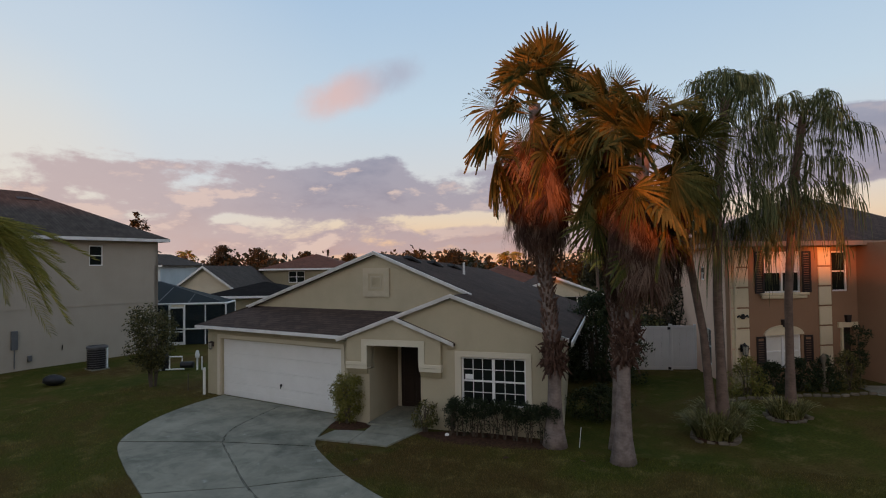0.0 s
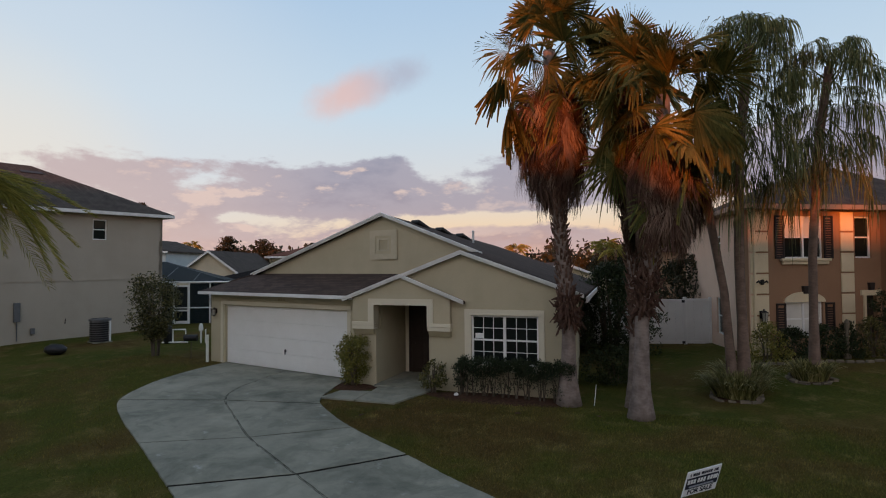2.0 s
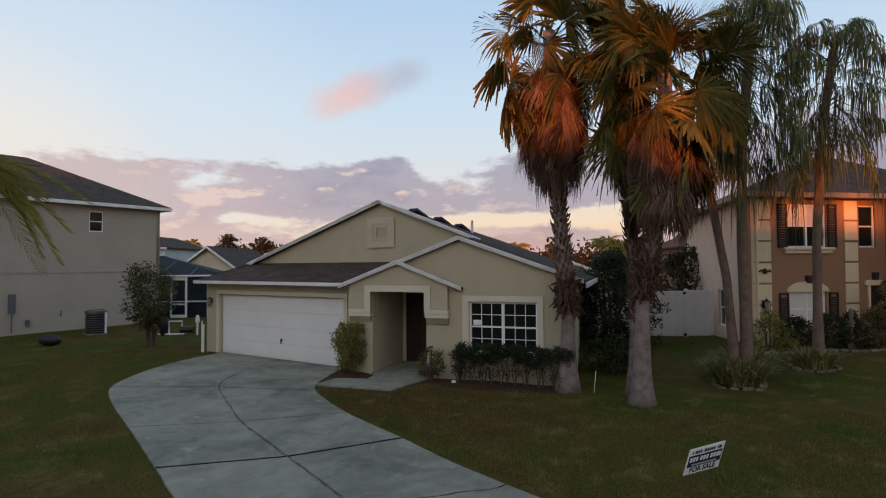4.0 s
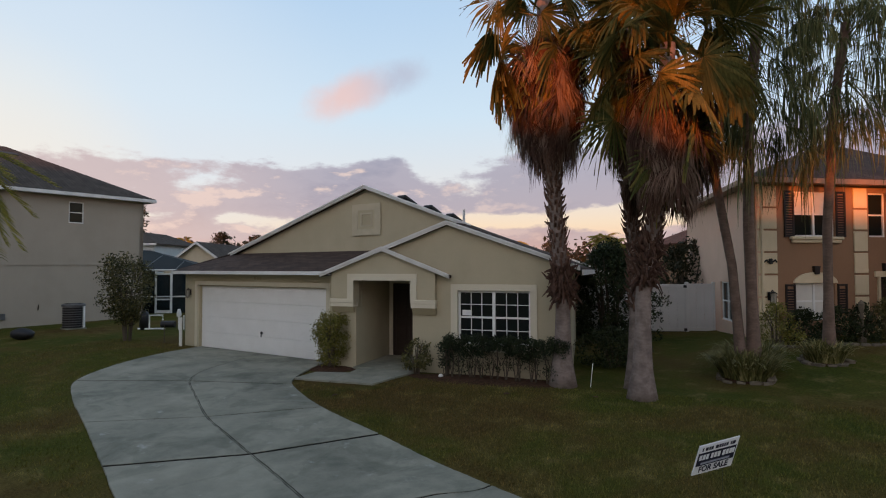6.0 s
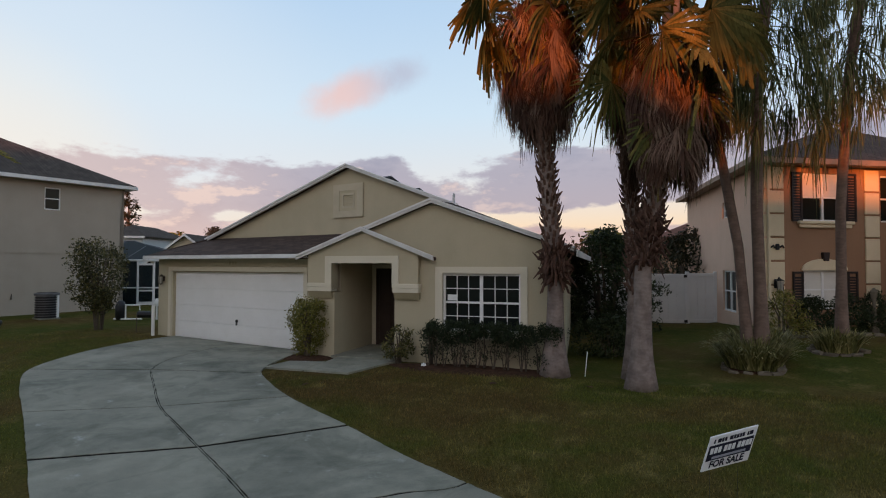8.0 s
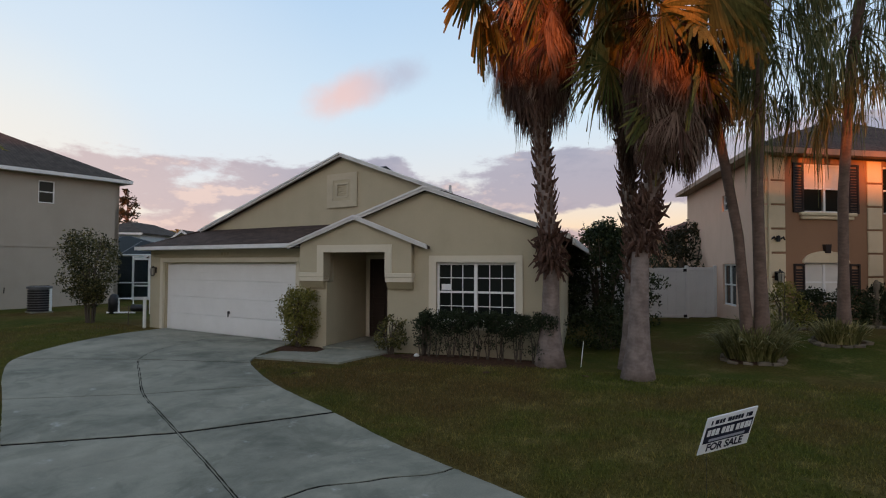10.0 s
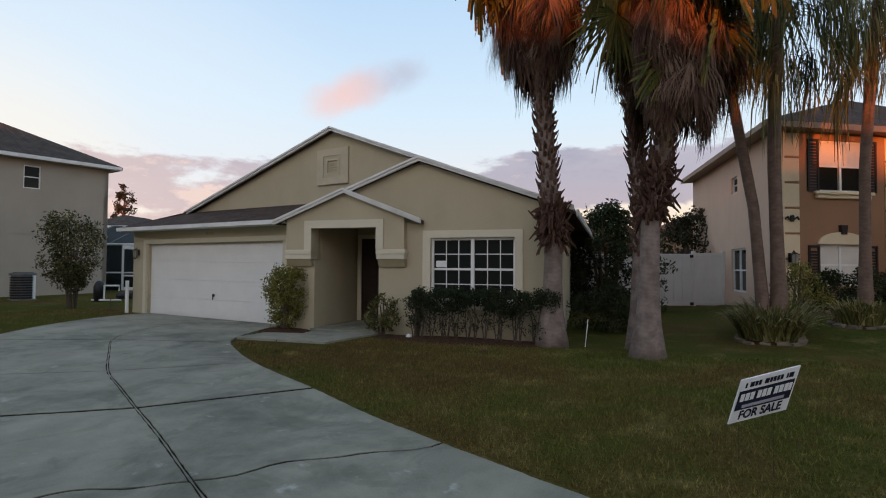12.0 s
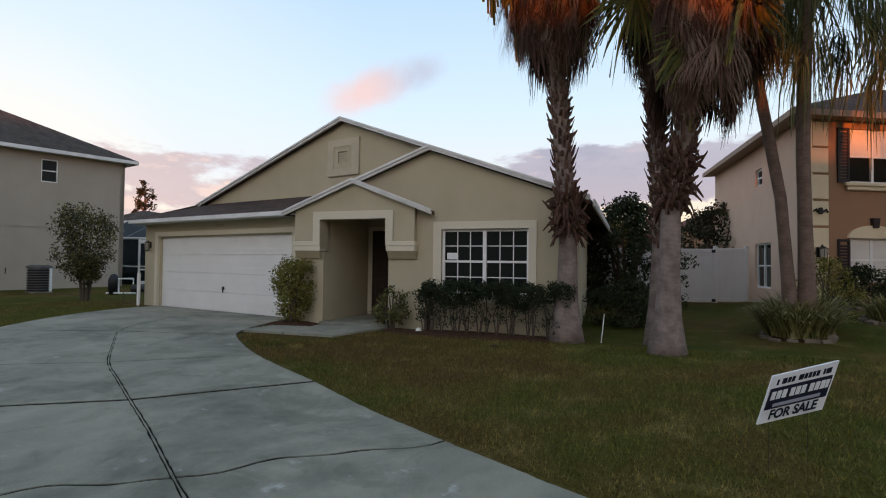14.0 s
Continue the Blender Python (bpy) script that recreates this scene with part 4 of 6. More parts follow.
def air_conditioner(m):
    ac = thing("air_conditioner", "dark grey round-cornered air conditioner beside the wall", "air conditioner", m=m)
    b = BM()
    n = 20
    r = 0.36
    for k in range(9):
        z = 0.06 + k * 0.085
        tube(b, [(0, 0, z), (0, 0, z + 0.05)], r, n)
    part("louvre_body", b, BLACK_PLASTIC, ac)
    part("coil", tube(BM(), [(0, 0, 0.04), (0, 0, 0.86)], 0.33, n), GALV, ac)
    part("base", tube(BM(), [(0, 0, -0.05), (0, 0, 0.05)], 0.46, 4), CONCRETE, ac)
    b = tube(BM(), [(0, 0, 0.84), (0, 0, 0.91), (0, 0, 0.93)], [0.39, 0.39, 0.33], n)
    part("top_ring", b, GALV, ac)
    b = BM()
    for k in range(6):
        tube(b, [(0, 0, 0.94), (0.33 * math.cos(k * math.pi / 3), 0.33 * math.sin(k * math.pi / 3), 0.935)], 0.006, 4)
    part("fan_guard", b, BLACK, ac)
    part("corner_post", box(BM(), 0.33, 0.38, -0.06, 0.06, 0.05, 0.9), WHITE, ac)


air_conditioner(pose(-27.2, 13.37, zg(-27.2, 13.4), 0, 0, 40) @ Matrix.Scale(1.15, 4))


def trash_bag():
    rng = random.Random(4)
    b = BM()
    bmesh.ops.create_icosphere(b, subdivisions=3, radius=1)
    for v in b.verts:
        k = 1 + 0.10 * noise.noise(v.co * 2.5) + 0.05 * noise.noise(v.co * 7)
        v.co = Vector((v.co.x * 0.44 * k, v.co.y * 0.30 * k, max(0.0, 0.2 + v.co.z * 0.22 * k)))
    ob = part("trash_bag", b, BLACK_PLASTIC, smooth=True)
    ob.matrix_world = pose(-25.2, 10.75, zg(-25.2, 10.7), 0, 0, 25)
    tagged(ob, "black plastic rubbish bag lying on the grass", "bag")


trash_bag()


def pool_screen():
    """A screened pool cage: white posts and beams, dark mesh walls and a sloping mesh roof."""
    cage = thing("pool_enclosure", "white-framed pool enclosure with dark insect screens", "enclosure", m=pose(-31.2, 19.3, 0.02, 0, 0, 40) @ Matrix.Scale(1.15, 4))
    L_, D_, H_, T_ = 2.75, 2.0, 2.12, 3.18
    def beam(p, q, w=0.036):
        p, q = Vector(p), Vector(q)
        b = BM()
        tube(b, [p, q], w, 4)
        part("beam", b, WHITE if w > 0.033 else GALV, cage)
    for x in (-2.0, 0.0, 0.75, 1.75, L_):
        beam((x, 0, 0), (x, 0, H_))
    beam((-2.0, 0, H_), (L_, 0, H_), 0.05)
    beam((-2.0, 0, 0.85), (L_, 0, 0.85))
    beam((L_, 0, H_), (L_, D_, H_), 0.05)
    beam((L_, 0, 0.85), (L_, D_, 0.85))
    for y in (D_,):
        beam((L_, y, 0), (L_, y, H_))
    for x, k in ((-2.0, 1.0), (-0.6, 0.72), (0.9, 0.40)):
        beam((x, 0.05, H_ + 0.03), (x - 0.1, 4.0 * k, H_ + (T_ - H_) * k), 0.03)
    beam((L_, 0, H_), (-1.7, 4.0, T_), 0.03)
    beam((-2.2, 4.0, T_), (-1.7, 4.0, T_), 0.03)
    for u0, u1 in ((-2.0, 0.0), (0.75, 1.75), (1.75, L_)):
        part("screen", box(BM(), u0, u1, -0.004, 0.004, 0.05, H_), SCREEN, cage)
    part("screen", box(BM(), L_ - 0.004, L_ + 0.004, 0, D_, 0.05, H_), SCREEN, cage)
    part("roof_screen", prism(BM(), [(-2.0, 0, H_ + 0.02), (L_, 0, H_ + 0.02), (-1.7, 4.0, T_), (-2.2, 4.0, T_)], (0, 0, 0.006)), SCREEN, cage)
    part("roof_screen", prism(BM(), [(L_, 0, H_ + 0.02), (L_, D_, H_ + 0.02), (-1.7, 4.0, T_)], (0, 0, 0.006)), SCREEN, cage)
    door = part("screen_door", wall_cells(BM(), 0.75, 0.0, 1.98, 0.05, [(0.07, 0.68, 0.75, 1.90), (0.07, 0.68, 0.2, 0.68)], pose(0, -0.03, 0)), WHITE, cage, "white screen door")
    part("screen", box(BM(), 0.07, 0.68, -0.008, 0.0, 0.2, 1.90), SCREEN, door)
    part("door_step", box(BM(), -0.2, 1.1, -0.8, 0.0, -0.1, 0.03), WHITE, cage)


pool_screen()


def pump_set():
    """Pool pump, filter and white pipes by the fence corner."""
    pump = thing("pool_pump", "black pool filter and pump with white plastic pipes", "pool pump", m=pose(-23.5, 15.1, zg(-23.5, 15.1), 0, 0, 35))
    part("filter_tank", tube(BM(), [(-0.7, 0, 0), (-0.7, 0, 0.55), (-0.7, 0, 0.72), (-0.7, 0, 0.78)], [0.2, 0.2, 0.13, 0.05], 16), BLACK_PLASTIC, pump, smooth=True)
    part("pump_body", tube(BM(), [(0.0, 0, 0.22), (0.55, 0, 0.22)], 0.14, 12), BLACK_PLASTIC, pump)
    b = BM()
    tube(b, [(-0.45, -0.12, 0.05), (-0.45, -0.12, 0.6), (0.1, -0.12, 0.6), (0.1, -0.12, 0.4)], 0.035, 8)
    tube(b, [(-0.9, -0.15, 0.05), (0.2, -0.15, 0.05)], 0.035, 8)
    tube(b, [(0.75, -0.1, 0.0), (0.75, -0.1, 0.72)], 0.04, 8)
    tube(b, [(0.95, -0.1, 0.0), (0.95, -0.1, 0.6)], 0.03, 8)
    part("pipework", b, WHITE, pump)
    part("valve", tube(BM(), [(0.75, -0.1, 0.55), (0.75, -0.1, 0.68), (0.75, -0.1, 0.86)], [0.09, 0.1, 0.05], 10), WHITE, pump)


pump_set()


def stake(name, x, y, h, r, lean, label, mat=WHITE):
    b = tube(BM(), [(0, 0, -0.05), (0, 0, h)], r, 8)
    ob = part(name, b, mat)
    ob.matrix_world = pose(x, y, zg(x, y), 0, lean, 0)
    tagged(ob, label, name.replace("_", " "))


stake("utility_post", -18.24, 12.62, 0.95, 0.05, 0, "short white plastic post at the corner of the garage")
stake("garden_stake", -19.4, 12.75, 0.62, 0.014, 0, "thin pale stake in the grass", TWIG)
stake("garden_stake", -4.75, 13.55, 0.50, 0.009, 6, "thin white stake beside the palm")


# ---------------------------------------------------------------- fence
def fence_panel(p, q, h=1.78):
    p, q = Vector(p), Vector(q)
    L = (q - p).length
    m = pose(p.x, p.y, zg(p.x, p.y), 0, 0, math.degrees(math.atan2(q.y - p.y, q.x - p.x)))
    f = thing("fence_panel", "white vinyl privacy fence panel between the houses", "fence", "white vinyl fence", m=m)
    for x in (0.0, L):
        part("post", box(BM(), x - 0.06, x + 0.06, -0.06, 0.06, -0.05, h + 0.06, None, 0.01), VINYL, f)
    part("top_rail", box(BM(), 0.06, L - 0.06, -0.03, 0.03, h - 0.12, h, None, 0.008), VINYL, f)
    part("bottom_rail", box(BM(), 0.06, L - 0.06, -0.03, 0.03, 0.03, 0.15, None, 0.008), VINYL, f)
    n = max(2, round((L - 0.12) / 0.28))
    w = (L - 0.12) / n
    for k in range(n):
        part("board", box(BM(), 0.06 + k * w + 0.004, 0.06 + (k + 1) * w - 0.004, -0.012, 0.012, 0.15, h - 0.12), VINYL, f)
    return f


FP = [(-8.6, 22.35), (-6.6, 23.3), (-4.62, 24.25), (-3.75, 24.62)]
for p, q in zip(FP, FP[1:]):
    fp = fence_panel(p, q)
    if q == FP[2]:
        for z in (0.10, 1.70):
            part("hinge", box(BM(), (Vector(q) - Vector(p)).length - 0.13, (Vector(q) - Vector(p)).length - 0.02, -0.085, -0.06, z - 0.05, z + 0.05), BLACK, fp, "black gate hinge")


# ---------------------------------------------------------------- for-sale sign
def sale_sign():
    a, bb, c = Vector((-1.80, 8.36, 0.60)), Vector((-1.43, 8.62, 0.71)), Vector((-1.90, 8.40, 0.25))
    u, v = (bb - a), (a - c)
    L, H = 0.50, 0.40
    # the thin board leans to one side on two wire legs
    ux = Vector((u.x, u.y, u.z)).normalized()
    vz = (v - ux * v.dot(ux)).normalized()
    n = vz.cross(ux)
    m = Matrix((( *ux, 0), (*n, 0), (*vz, 0), (0, 0, 0, 1))).transposed()
    m.translation = c
    s = thing("sale_sign", "white and navy for-sale board leaning on wire legs", "sign", m=m)
    shear = v.dot(ux)
    def q(x, y, z):
        return (x * u.length + shear * z, y, z * v.dot(vz))
    def panel(x0, x1, z0, z1, y0, y1):
        bm = BM()
        prism(bm, [q(x0, y0, z0), q(x1, y0, z0), q(x1, y0, z1), q(x0, y0, z1)], (0, y1 - y0, 0))
        return bm
    part("board", panel(0, 1, 0, 1, 0.0, 0.012), SIGN_WHITE, s)
    part("navy_field", panel(0.03, 0.97, 0.29, 0.73, -0.003, -0.0005), SIGN_NAVY, s)
    for x0, x1 in ((0.10, 0.13), (0.18, 0.25), (0.265, 0.31), (0.325, 0.37), (0.43, 0.50), (0.515, 0.56), (0.575, 0.62), (0.635, 0.68), (0.695, 0.74), (0.80, 0.83), (0.845, 0.92)):
        part("print_bar", panel(x0, x1, 0.79, 0.90, -0.003, -0.0005), SIGN_NAVY, s, "dark bar of printing")
    for x0, x1 in ((0.07, 0.135), (0.155, 0.22), (0.24, 0.305), (0.36, 0.425), (0.445, 0.51), (0.53, 0.595), (0.65, 0.715), (0.735, 0.80), (0.82, 0.885), (0.895, 0.945)):
        part("print_bar", panel(x0, x1, 0.49, 0.66, -0.006, -0.0035), SIGN_WHITE, s, "pale bar of printing")
    part("print_bar", panel(0.14, 0.86, 0.335, 0.40, -0.006, -0.0035), SIGN_GREY, s, "thin grey bar of printing")
    cu = bpy.data.curves.new("sign_text", "FONT")
    cu.body, cu.size, cu.extrude, cu.align_x, cu.offset = "FOR SALE", 0.080, 0.001, "CENTER", 0.0022
    t = new("sign_text", cu)
    me = bpy.data.meshes.new_from_object(t.evaluated_get(bpy.context.evaluated_depsgraph_get()))
    bpy.data.objects.remove(t)
    for vert in me.vertices:
        x, y, z = vert.co
        zz = y * 1.15 / v.dot(vz) + 0.075
        vert.co = (u.length * 0.5 + x + shear * zz, -0.004 - z, zz * v.dot(vz))
    me.materials.clear()
    me.materials.append(SIGN_NAVY)
    part("sign_text", me, SIGN_NAVY, s, "FOR SALE in navy capitals")
    for x in (0.2, 0.8):
        b = BM()
        p0 = Vector(q(x, 0.016, 0.5))
        foot = m.inverted() @ Vector((*(m @ Vector(q(x, 0.016, 0.0))).xy, zg(-1.8, 8.4) - 0.05))
        tube(b, [p0, Vector(q(x, 0.016, 0.0)), foot], 0.0016, 5)
        part("wire_leg", b, BLACK, s)


sale_sign()


# ---------------------------------------------------------------- houses behind
def far_house(x, y, yaw, w, dp, wall, peak, mat, roof, label, hip=True, wins=()):
    m = pose(x, y, 0, 0, 0, yaw)
    h = thing("house", label, "house", "houses behind", m=m)
    part("wall", wall_cells(BM(), w, -0.2, wall, dp, [(a, b_, c_, d_) for a, b_, c_, d_ in wins]) if not wins else wall_cells(BM(), w, -0.2, wall, 0.25, list(wins)), mat, h)
    if wins:
        part("wall", box(BM(), 0, w, 0.25, dp, -0.2, wall), mat, h)
    for a, b_, c_, d_ in wins:
        window_unit(h, pose(a, 0.1, c_), b_ - a, d_ - c_, 1, 1, 2 if b_ - a > 1 else 1)
    o = 0.4
    if hip:
        k = min(w, dp) / 2
        ra, rb = ((k, dp / 2), (w - k, dp / 2)) if w >= dp else ((w / 2, k), (w / 2, dp - k))
        cs = [(-o, -o), (w + o, -o), (w + o, dp + o), (-o, dp + o)]
        quads = [[cs[0], cs[1], rb, ra], [cs[1], cs[2], rb], [cs[2], cs[3], ra, rb], [cs[3], cs[0], ra]] if w >= dp else [[cs[0], cs[1], ra], [cs[1], cs[2], rb, ra], [cs[2], cs[3], rb], [cs[3], cs[0], ra, rb]]
        for q in quads:
            part("roof_slope", slab_roof(BM(), [(u, v, peak if (u, v) in (ra, rb) else wall) for u, v in q], 0.1), roof, h)
    else:
        part("gable_wall", prism(BM(), [(0, 0, wall), (w, 0, wall), (w / 2, 0, peak - 0.1)], (0, 0.2, 0)), mat, h)
        for s in (0, 1):
            e = -o if s == 0 else w + o
            part("roof_slope", slab_roof(BM(), [(w / 2, -o, peak), (e, -o, wall - 0.12), (e, dp, wall - 0.12), (w / 2, dp, peak)], 0.1), roof, h)
            part("rake_board", fascia(BM(), (w / 2, -o - 0.02, peak), (e, -o - 0.02, wall - 0.12), 0.2), FASCIA, h)
    part("eave_board", fascia(BM(), (-o, -o - 0.02, wall), (w + o, -o - 0.02, wall), 0.18) if hip else box(BM(), 0, 0.02, dp, dp + 0.02, wall - 0.2, wall), FASCIA, h)
    return h


far_house(-56.5, 29.2, 32, 4.6, 9.0, 4.9, 6.1, BLUE_FAR, SHINGLE_GREY, "pale blue house with a dark roof behind the gardens", True, [(2.0, 2.8, 3.4, 4.5)])
far_house(-45.3, 28.2, 33, 5.6, 12.0, 2.5, 4.75, CREAM_FAR, SHINGLE_GREY, "cream gabled house with a grey roof behind the gardens", False, [(1.4, 3.6, 0.6, 2.2)])
far_house(-48.3, 40.5, 33, 9.2, 9.5, 4.4, 6.0, OLIVE_FAR, SHINGLE_RED, "olive two-storey house with a reddish hip roof", True, [(2.6, 4.3, 2.9, 4.1)])
far_house(-40.2, 27.9, 33, 7.4, 7.0, 2.3, 3.3, OLIVE_FAR, SHINGLE_BLACK, "low house with a nearly black roof behind the gardens", True)
far_house(-19.6, 40.9, 33, 6.8, 9.0, 2.2, 3.5, CREAM_FAR, SHINGLE, "low tan gabled house behind the fence", False, [(4.2, 6.2, 0.5, 1.9)])
far_house(-25.5, 44.0, 33, 7.0, 9.0, 2.9, 4.4, CREAM_FAR, SHINGLE_RED, "tan house with a reddish roof farther behind", True)
far_house(-7.0, 43.0, 33, 12.0, 9.0, 4.3, 6.6, STUCCO_BROWN, SHINGLE_RED, "brown house with a high reddish roof beyond the fence", True)

# unseen plain houses across the street, added to hold the low sun off all but the tops
for x0, w, h in ((-56.0, 57.6, 10.5), (2.4, 5.4, 8.4), (8.6, 22.0, 7.58)):
    far = thing("house", "unseen plain tan house added across the street to block the sun", "house", "houses across the street", m=pose(x0 + w, -20.0, 0, 0, 0, 180))
    part("wall", box(BM(), 0, w, 0, 9, -1.0, h - 1.6), CREAM_FAR, far)
    part("roof", prism(BM(), [(-0.4, -0.4, h - 1.6), (-0.4, 9.4, h - 1.6), (-0.4, 4.5, h)], (w + 0.8, 0, 0)), SHINGLE, far)
street = BM()
prism(street, [(-60, -9, -0.49), (40, -9, -0.49), (40, -1.5, -0.49), (-60, -1.5, -0.49)], (0, 0, 0.03))
tagged(part("road", street, ASPHALT), "grey asphalt street", "road", kind="structure")


# ---------------------------------------------------------------- plants
def leaves(rng, centres, size, flat=0.0, ratio=0.45):
    """Verts and faces of small pointed leaves, one at each centre, turned at random."""
    n = len(centres)
    c = np.asarray(centres)
    a = rng.normal(size=(n, 3))
    a[:, 2] -= flat
    a /= np.linalg.norm(a, axis=1)[:, None]
    s = np.cross(a, rng.normal(size=(n, 3)))
    s /= np.linalg.norm(s, axis=1)[:, None]
    k = size * rng.uniform(0.6, 1.3, n)[:, None]
    v = np.stack([c - a * k * 0.5, c + s * k * ratio * 0.5, c + a * k * 0.5, c - s * k * ratio * 0.5], 1).reshape(-1, 3)
    f = np.arange(4 * n).reshape(-1, 4)
    return v.tolist(), f.tolist()


def clumps(rng, count, per, spread, place):
    """Leaf centres gathered in clumps; place() gives the clumps' centres."""
    out = []
    for _ in range(count):
        p = np.array(place())
        out.append(p + np.clip(rng.normal(size=(per, 3)), -1.5, 1.5) * spread)
    return np.concatenate(out)


def shrub(name, x, y, h, rx, ry, mat, label, seed, n=46, per=34, leaf=0.075, bare=0.25, turn=0.0, category="bush", stems=7, top=0.75, thick=1.0, start=0.22):
    """A bush of stems from the root and clumps of leaves towards their ends."""
    rng = np.random.RandomState(seed)
    root = thing(name, label, category, m=pose(x, y, zg(x, y), 0, 0, turn))
    b = BM()
    for k in range(stems):
        a = 2 * math.pi * k / stems + rng.uniform(-0.4, 0.4)
        r = rng.uniform(0.35, 0.85)
        tip = (rx * r * math.cos(a), ry * r * math.sin(a), h * rng.uniform(0.7, 0.98))
        foot = (0.12 * rx * math.cos(a), 0.12 * ry * math.sin(a), -0.05)
        midp = (tip[0] * 0.35, tip[1] * 0.35, tip[2] * 0.5)
        tube(b, [foot, midp, tip], [(0.018 * h + 0.006) * thick, (0.012 * h + 0.004) * thick, 0.004], 5)
    part("woody_growth", b, TWIG, root, kind="stuff")

    def place():
        a, r = rng.uniform(0, 2 * math.pi), math.sqrt(rng.uniform(0.05, 1))
        z = rng.uniform(bare, 1.0)
        w = math.sin(math.pi * min(1.0, (z - bare) / (1.0 - bare) * top + start)) ** 0.7
        j = 1 + 0.2 * math.sin(3 * a + seed)
        return (rx * r * w * j * math.cos(a), ry * r * w * j * math.sin(a), h * z * (1 - 0.1 * r))
    v, f = leaves(rng, clumps(rng, n, per, 0.07 * max(rx, h * 0.5) + 0.02, place), leaf, 0.2)
    v = [(p[0], p[1], max(p[2], 0.02)) for p in v]
    part("foliage", mesh_of("foliage", v, f, mat), mat, root, kind="stuff")
    return root


def hedge():
    rng = np.random.RandomState(5)
    root = thing("hedge", "dark green clipped hedge with bare stems under the window", "hedge", m=FRONT)
    b = BM()
    for k in range(16):
        u = 0.34 + k * 0.178 + rng.uniform(-0.05, 0.05)
        for j in range(3):
            tube(b, [(u, -0.50, -0.05), (u + rng.uniform(-0.08, 0.08), -0.5 + rng.uniform(-0.1, 0.1), 0.4), (u + rng.uniform(-0.18, 0.18), -0.5 + rng.uniform(-0.2, 0.2), 0.85)], [0.014, 0.010, 0.004], 5)
    part("woody_growth", b, TWIG, root, kind="stuff")

    def place():
        u = rng.uniform(0.24, 3.15)
        low = 0.62 + 0.10 * math.sin(u * 5) - 0.35 * (u < 0.35)
        z = rng.uniform(low, 0.97 + 0.03 * math.sin(u * 7) - 0.12 * max(0.0, 0.3 - u))
        return (u, -0.5 + rng.uniform(-0.30, 0.27), z)

    def low():
        return (rng.uniform(0.3, 3.1), -0.5 + rng.uniform(-0.25, 0.25), rng.uniform(0.2, 0.6))
    c = np.concatenate([clumps(rng, 330, 40, 0.05, place), clumps(rng, 80, 16, 0.06, low)])
    v, f = leaves(rng, c, 0.052)
    part("foliage", mesh_of("foliage", v, f, HEDGE), HEDGE, root, kind="stuff")


bed("mulch_bed", -7.0, 12.95, 2.1, 0.62, "brown mulch bed under the hedge", turn=radians(13))
bed("mulch_bed", -11.05, 12.2, 0.75, 0.5, "brown mulch bed beside the drive", turn=radians(15))
hedge()
shrub("shrub", -11.1, 12.25, 1.48, 0.44, 0.42, BUSH, "upright yellow-green bush beside the garage door", 11, 150, 46, 0.062, 0.12, stems=13, top=0.66, start=0.12)
shrub("shrub", -8.75, 12.75, 0.86, 0.42, 0.36, OLEANDER, "sparse grey-green shrub beside the porch", 12, 40, 26, 0.075, 0.2, stems=8)
shrub("shrub", -8.0, 12.93, 0.95, 0.24, 0.24, HEDGE, "thin dark shrub at the end of the hedge", 13, 34, 22, 0.065, 0.25)
shrub("small_tree", -21.2, 12.45, 3.10, 0.88, 0.88, TREE_LEAF, "small loose-leaved tree standing in the side lawn", 14, 185, 36, 0.105, 0.26, category="tree", stems=14, top=0.62, thick=0.42, start=0.07)
shrub("shrub", -6.6, 21.2, 3.4, 1.7, 1.3, HEDGE, "large dark shrub in front of the fence", 15, 240, 50, 0.12, 0.02, stems=9)
shrub("shrub", -8.6, 22.3, 2.7, 1.4, 1.2, HEDGE, "dark green bush behind the house", 16, 150, 46, 0.12, 0.02)
shrub("shrub", -5.0, 16.2, 0.95, 0.95, 0.7, HEDGE, "low dark bush behind the palm", 17, 110, 40, 0.08, 0.03)
shrub("shrub", -5.0, 27.5, 3.6, 2.2, 1.6, FAR_TREE, "dark trees showing over the fence", 18, 180, 46, 0.16, 0.05)
# beds along the brown house
for x, y, h, r, mat, seed in ((-1.55, 19.55, 1.15, 0.74, BUSH, 21), (-0.95, 20.05, 0.95, 0.6, HEDGE, 22), (-0.2, 20.7, 1.0, 0.55, HEDGE, 23), (0.45, 21.1, 1.05, 0.5, HEDGE, 24), (1.05, 21.5, 1.2, 0.42, OLEANDER, 25)):
    shrub("shrub", x, y, h, r, r, mat, "yellow-green shrub under the wall lamp" if mat is BUSH else "dark green shrub along the brown front", seed, 70, 36, 0.075, 0.04)


b = prism(BM(), [(x, y, zg(x, y) - 0.03) for x, y in ((1.25, 22.1), (1.75, 21.0), (4.2, 20.6), (2.6, 22.6))], (0, 0, 0.06))
tagged(part("walkway", b, CONCRETE), "short concrete walk at the brown house's door", "walkway", kind="structure")


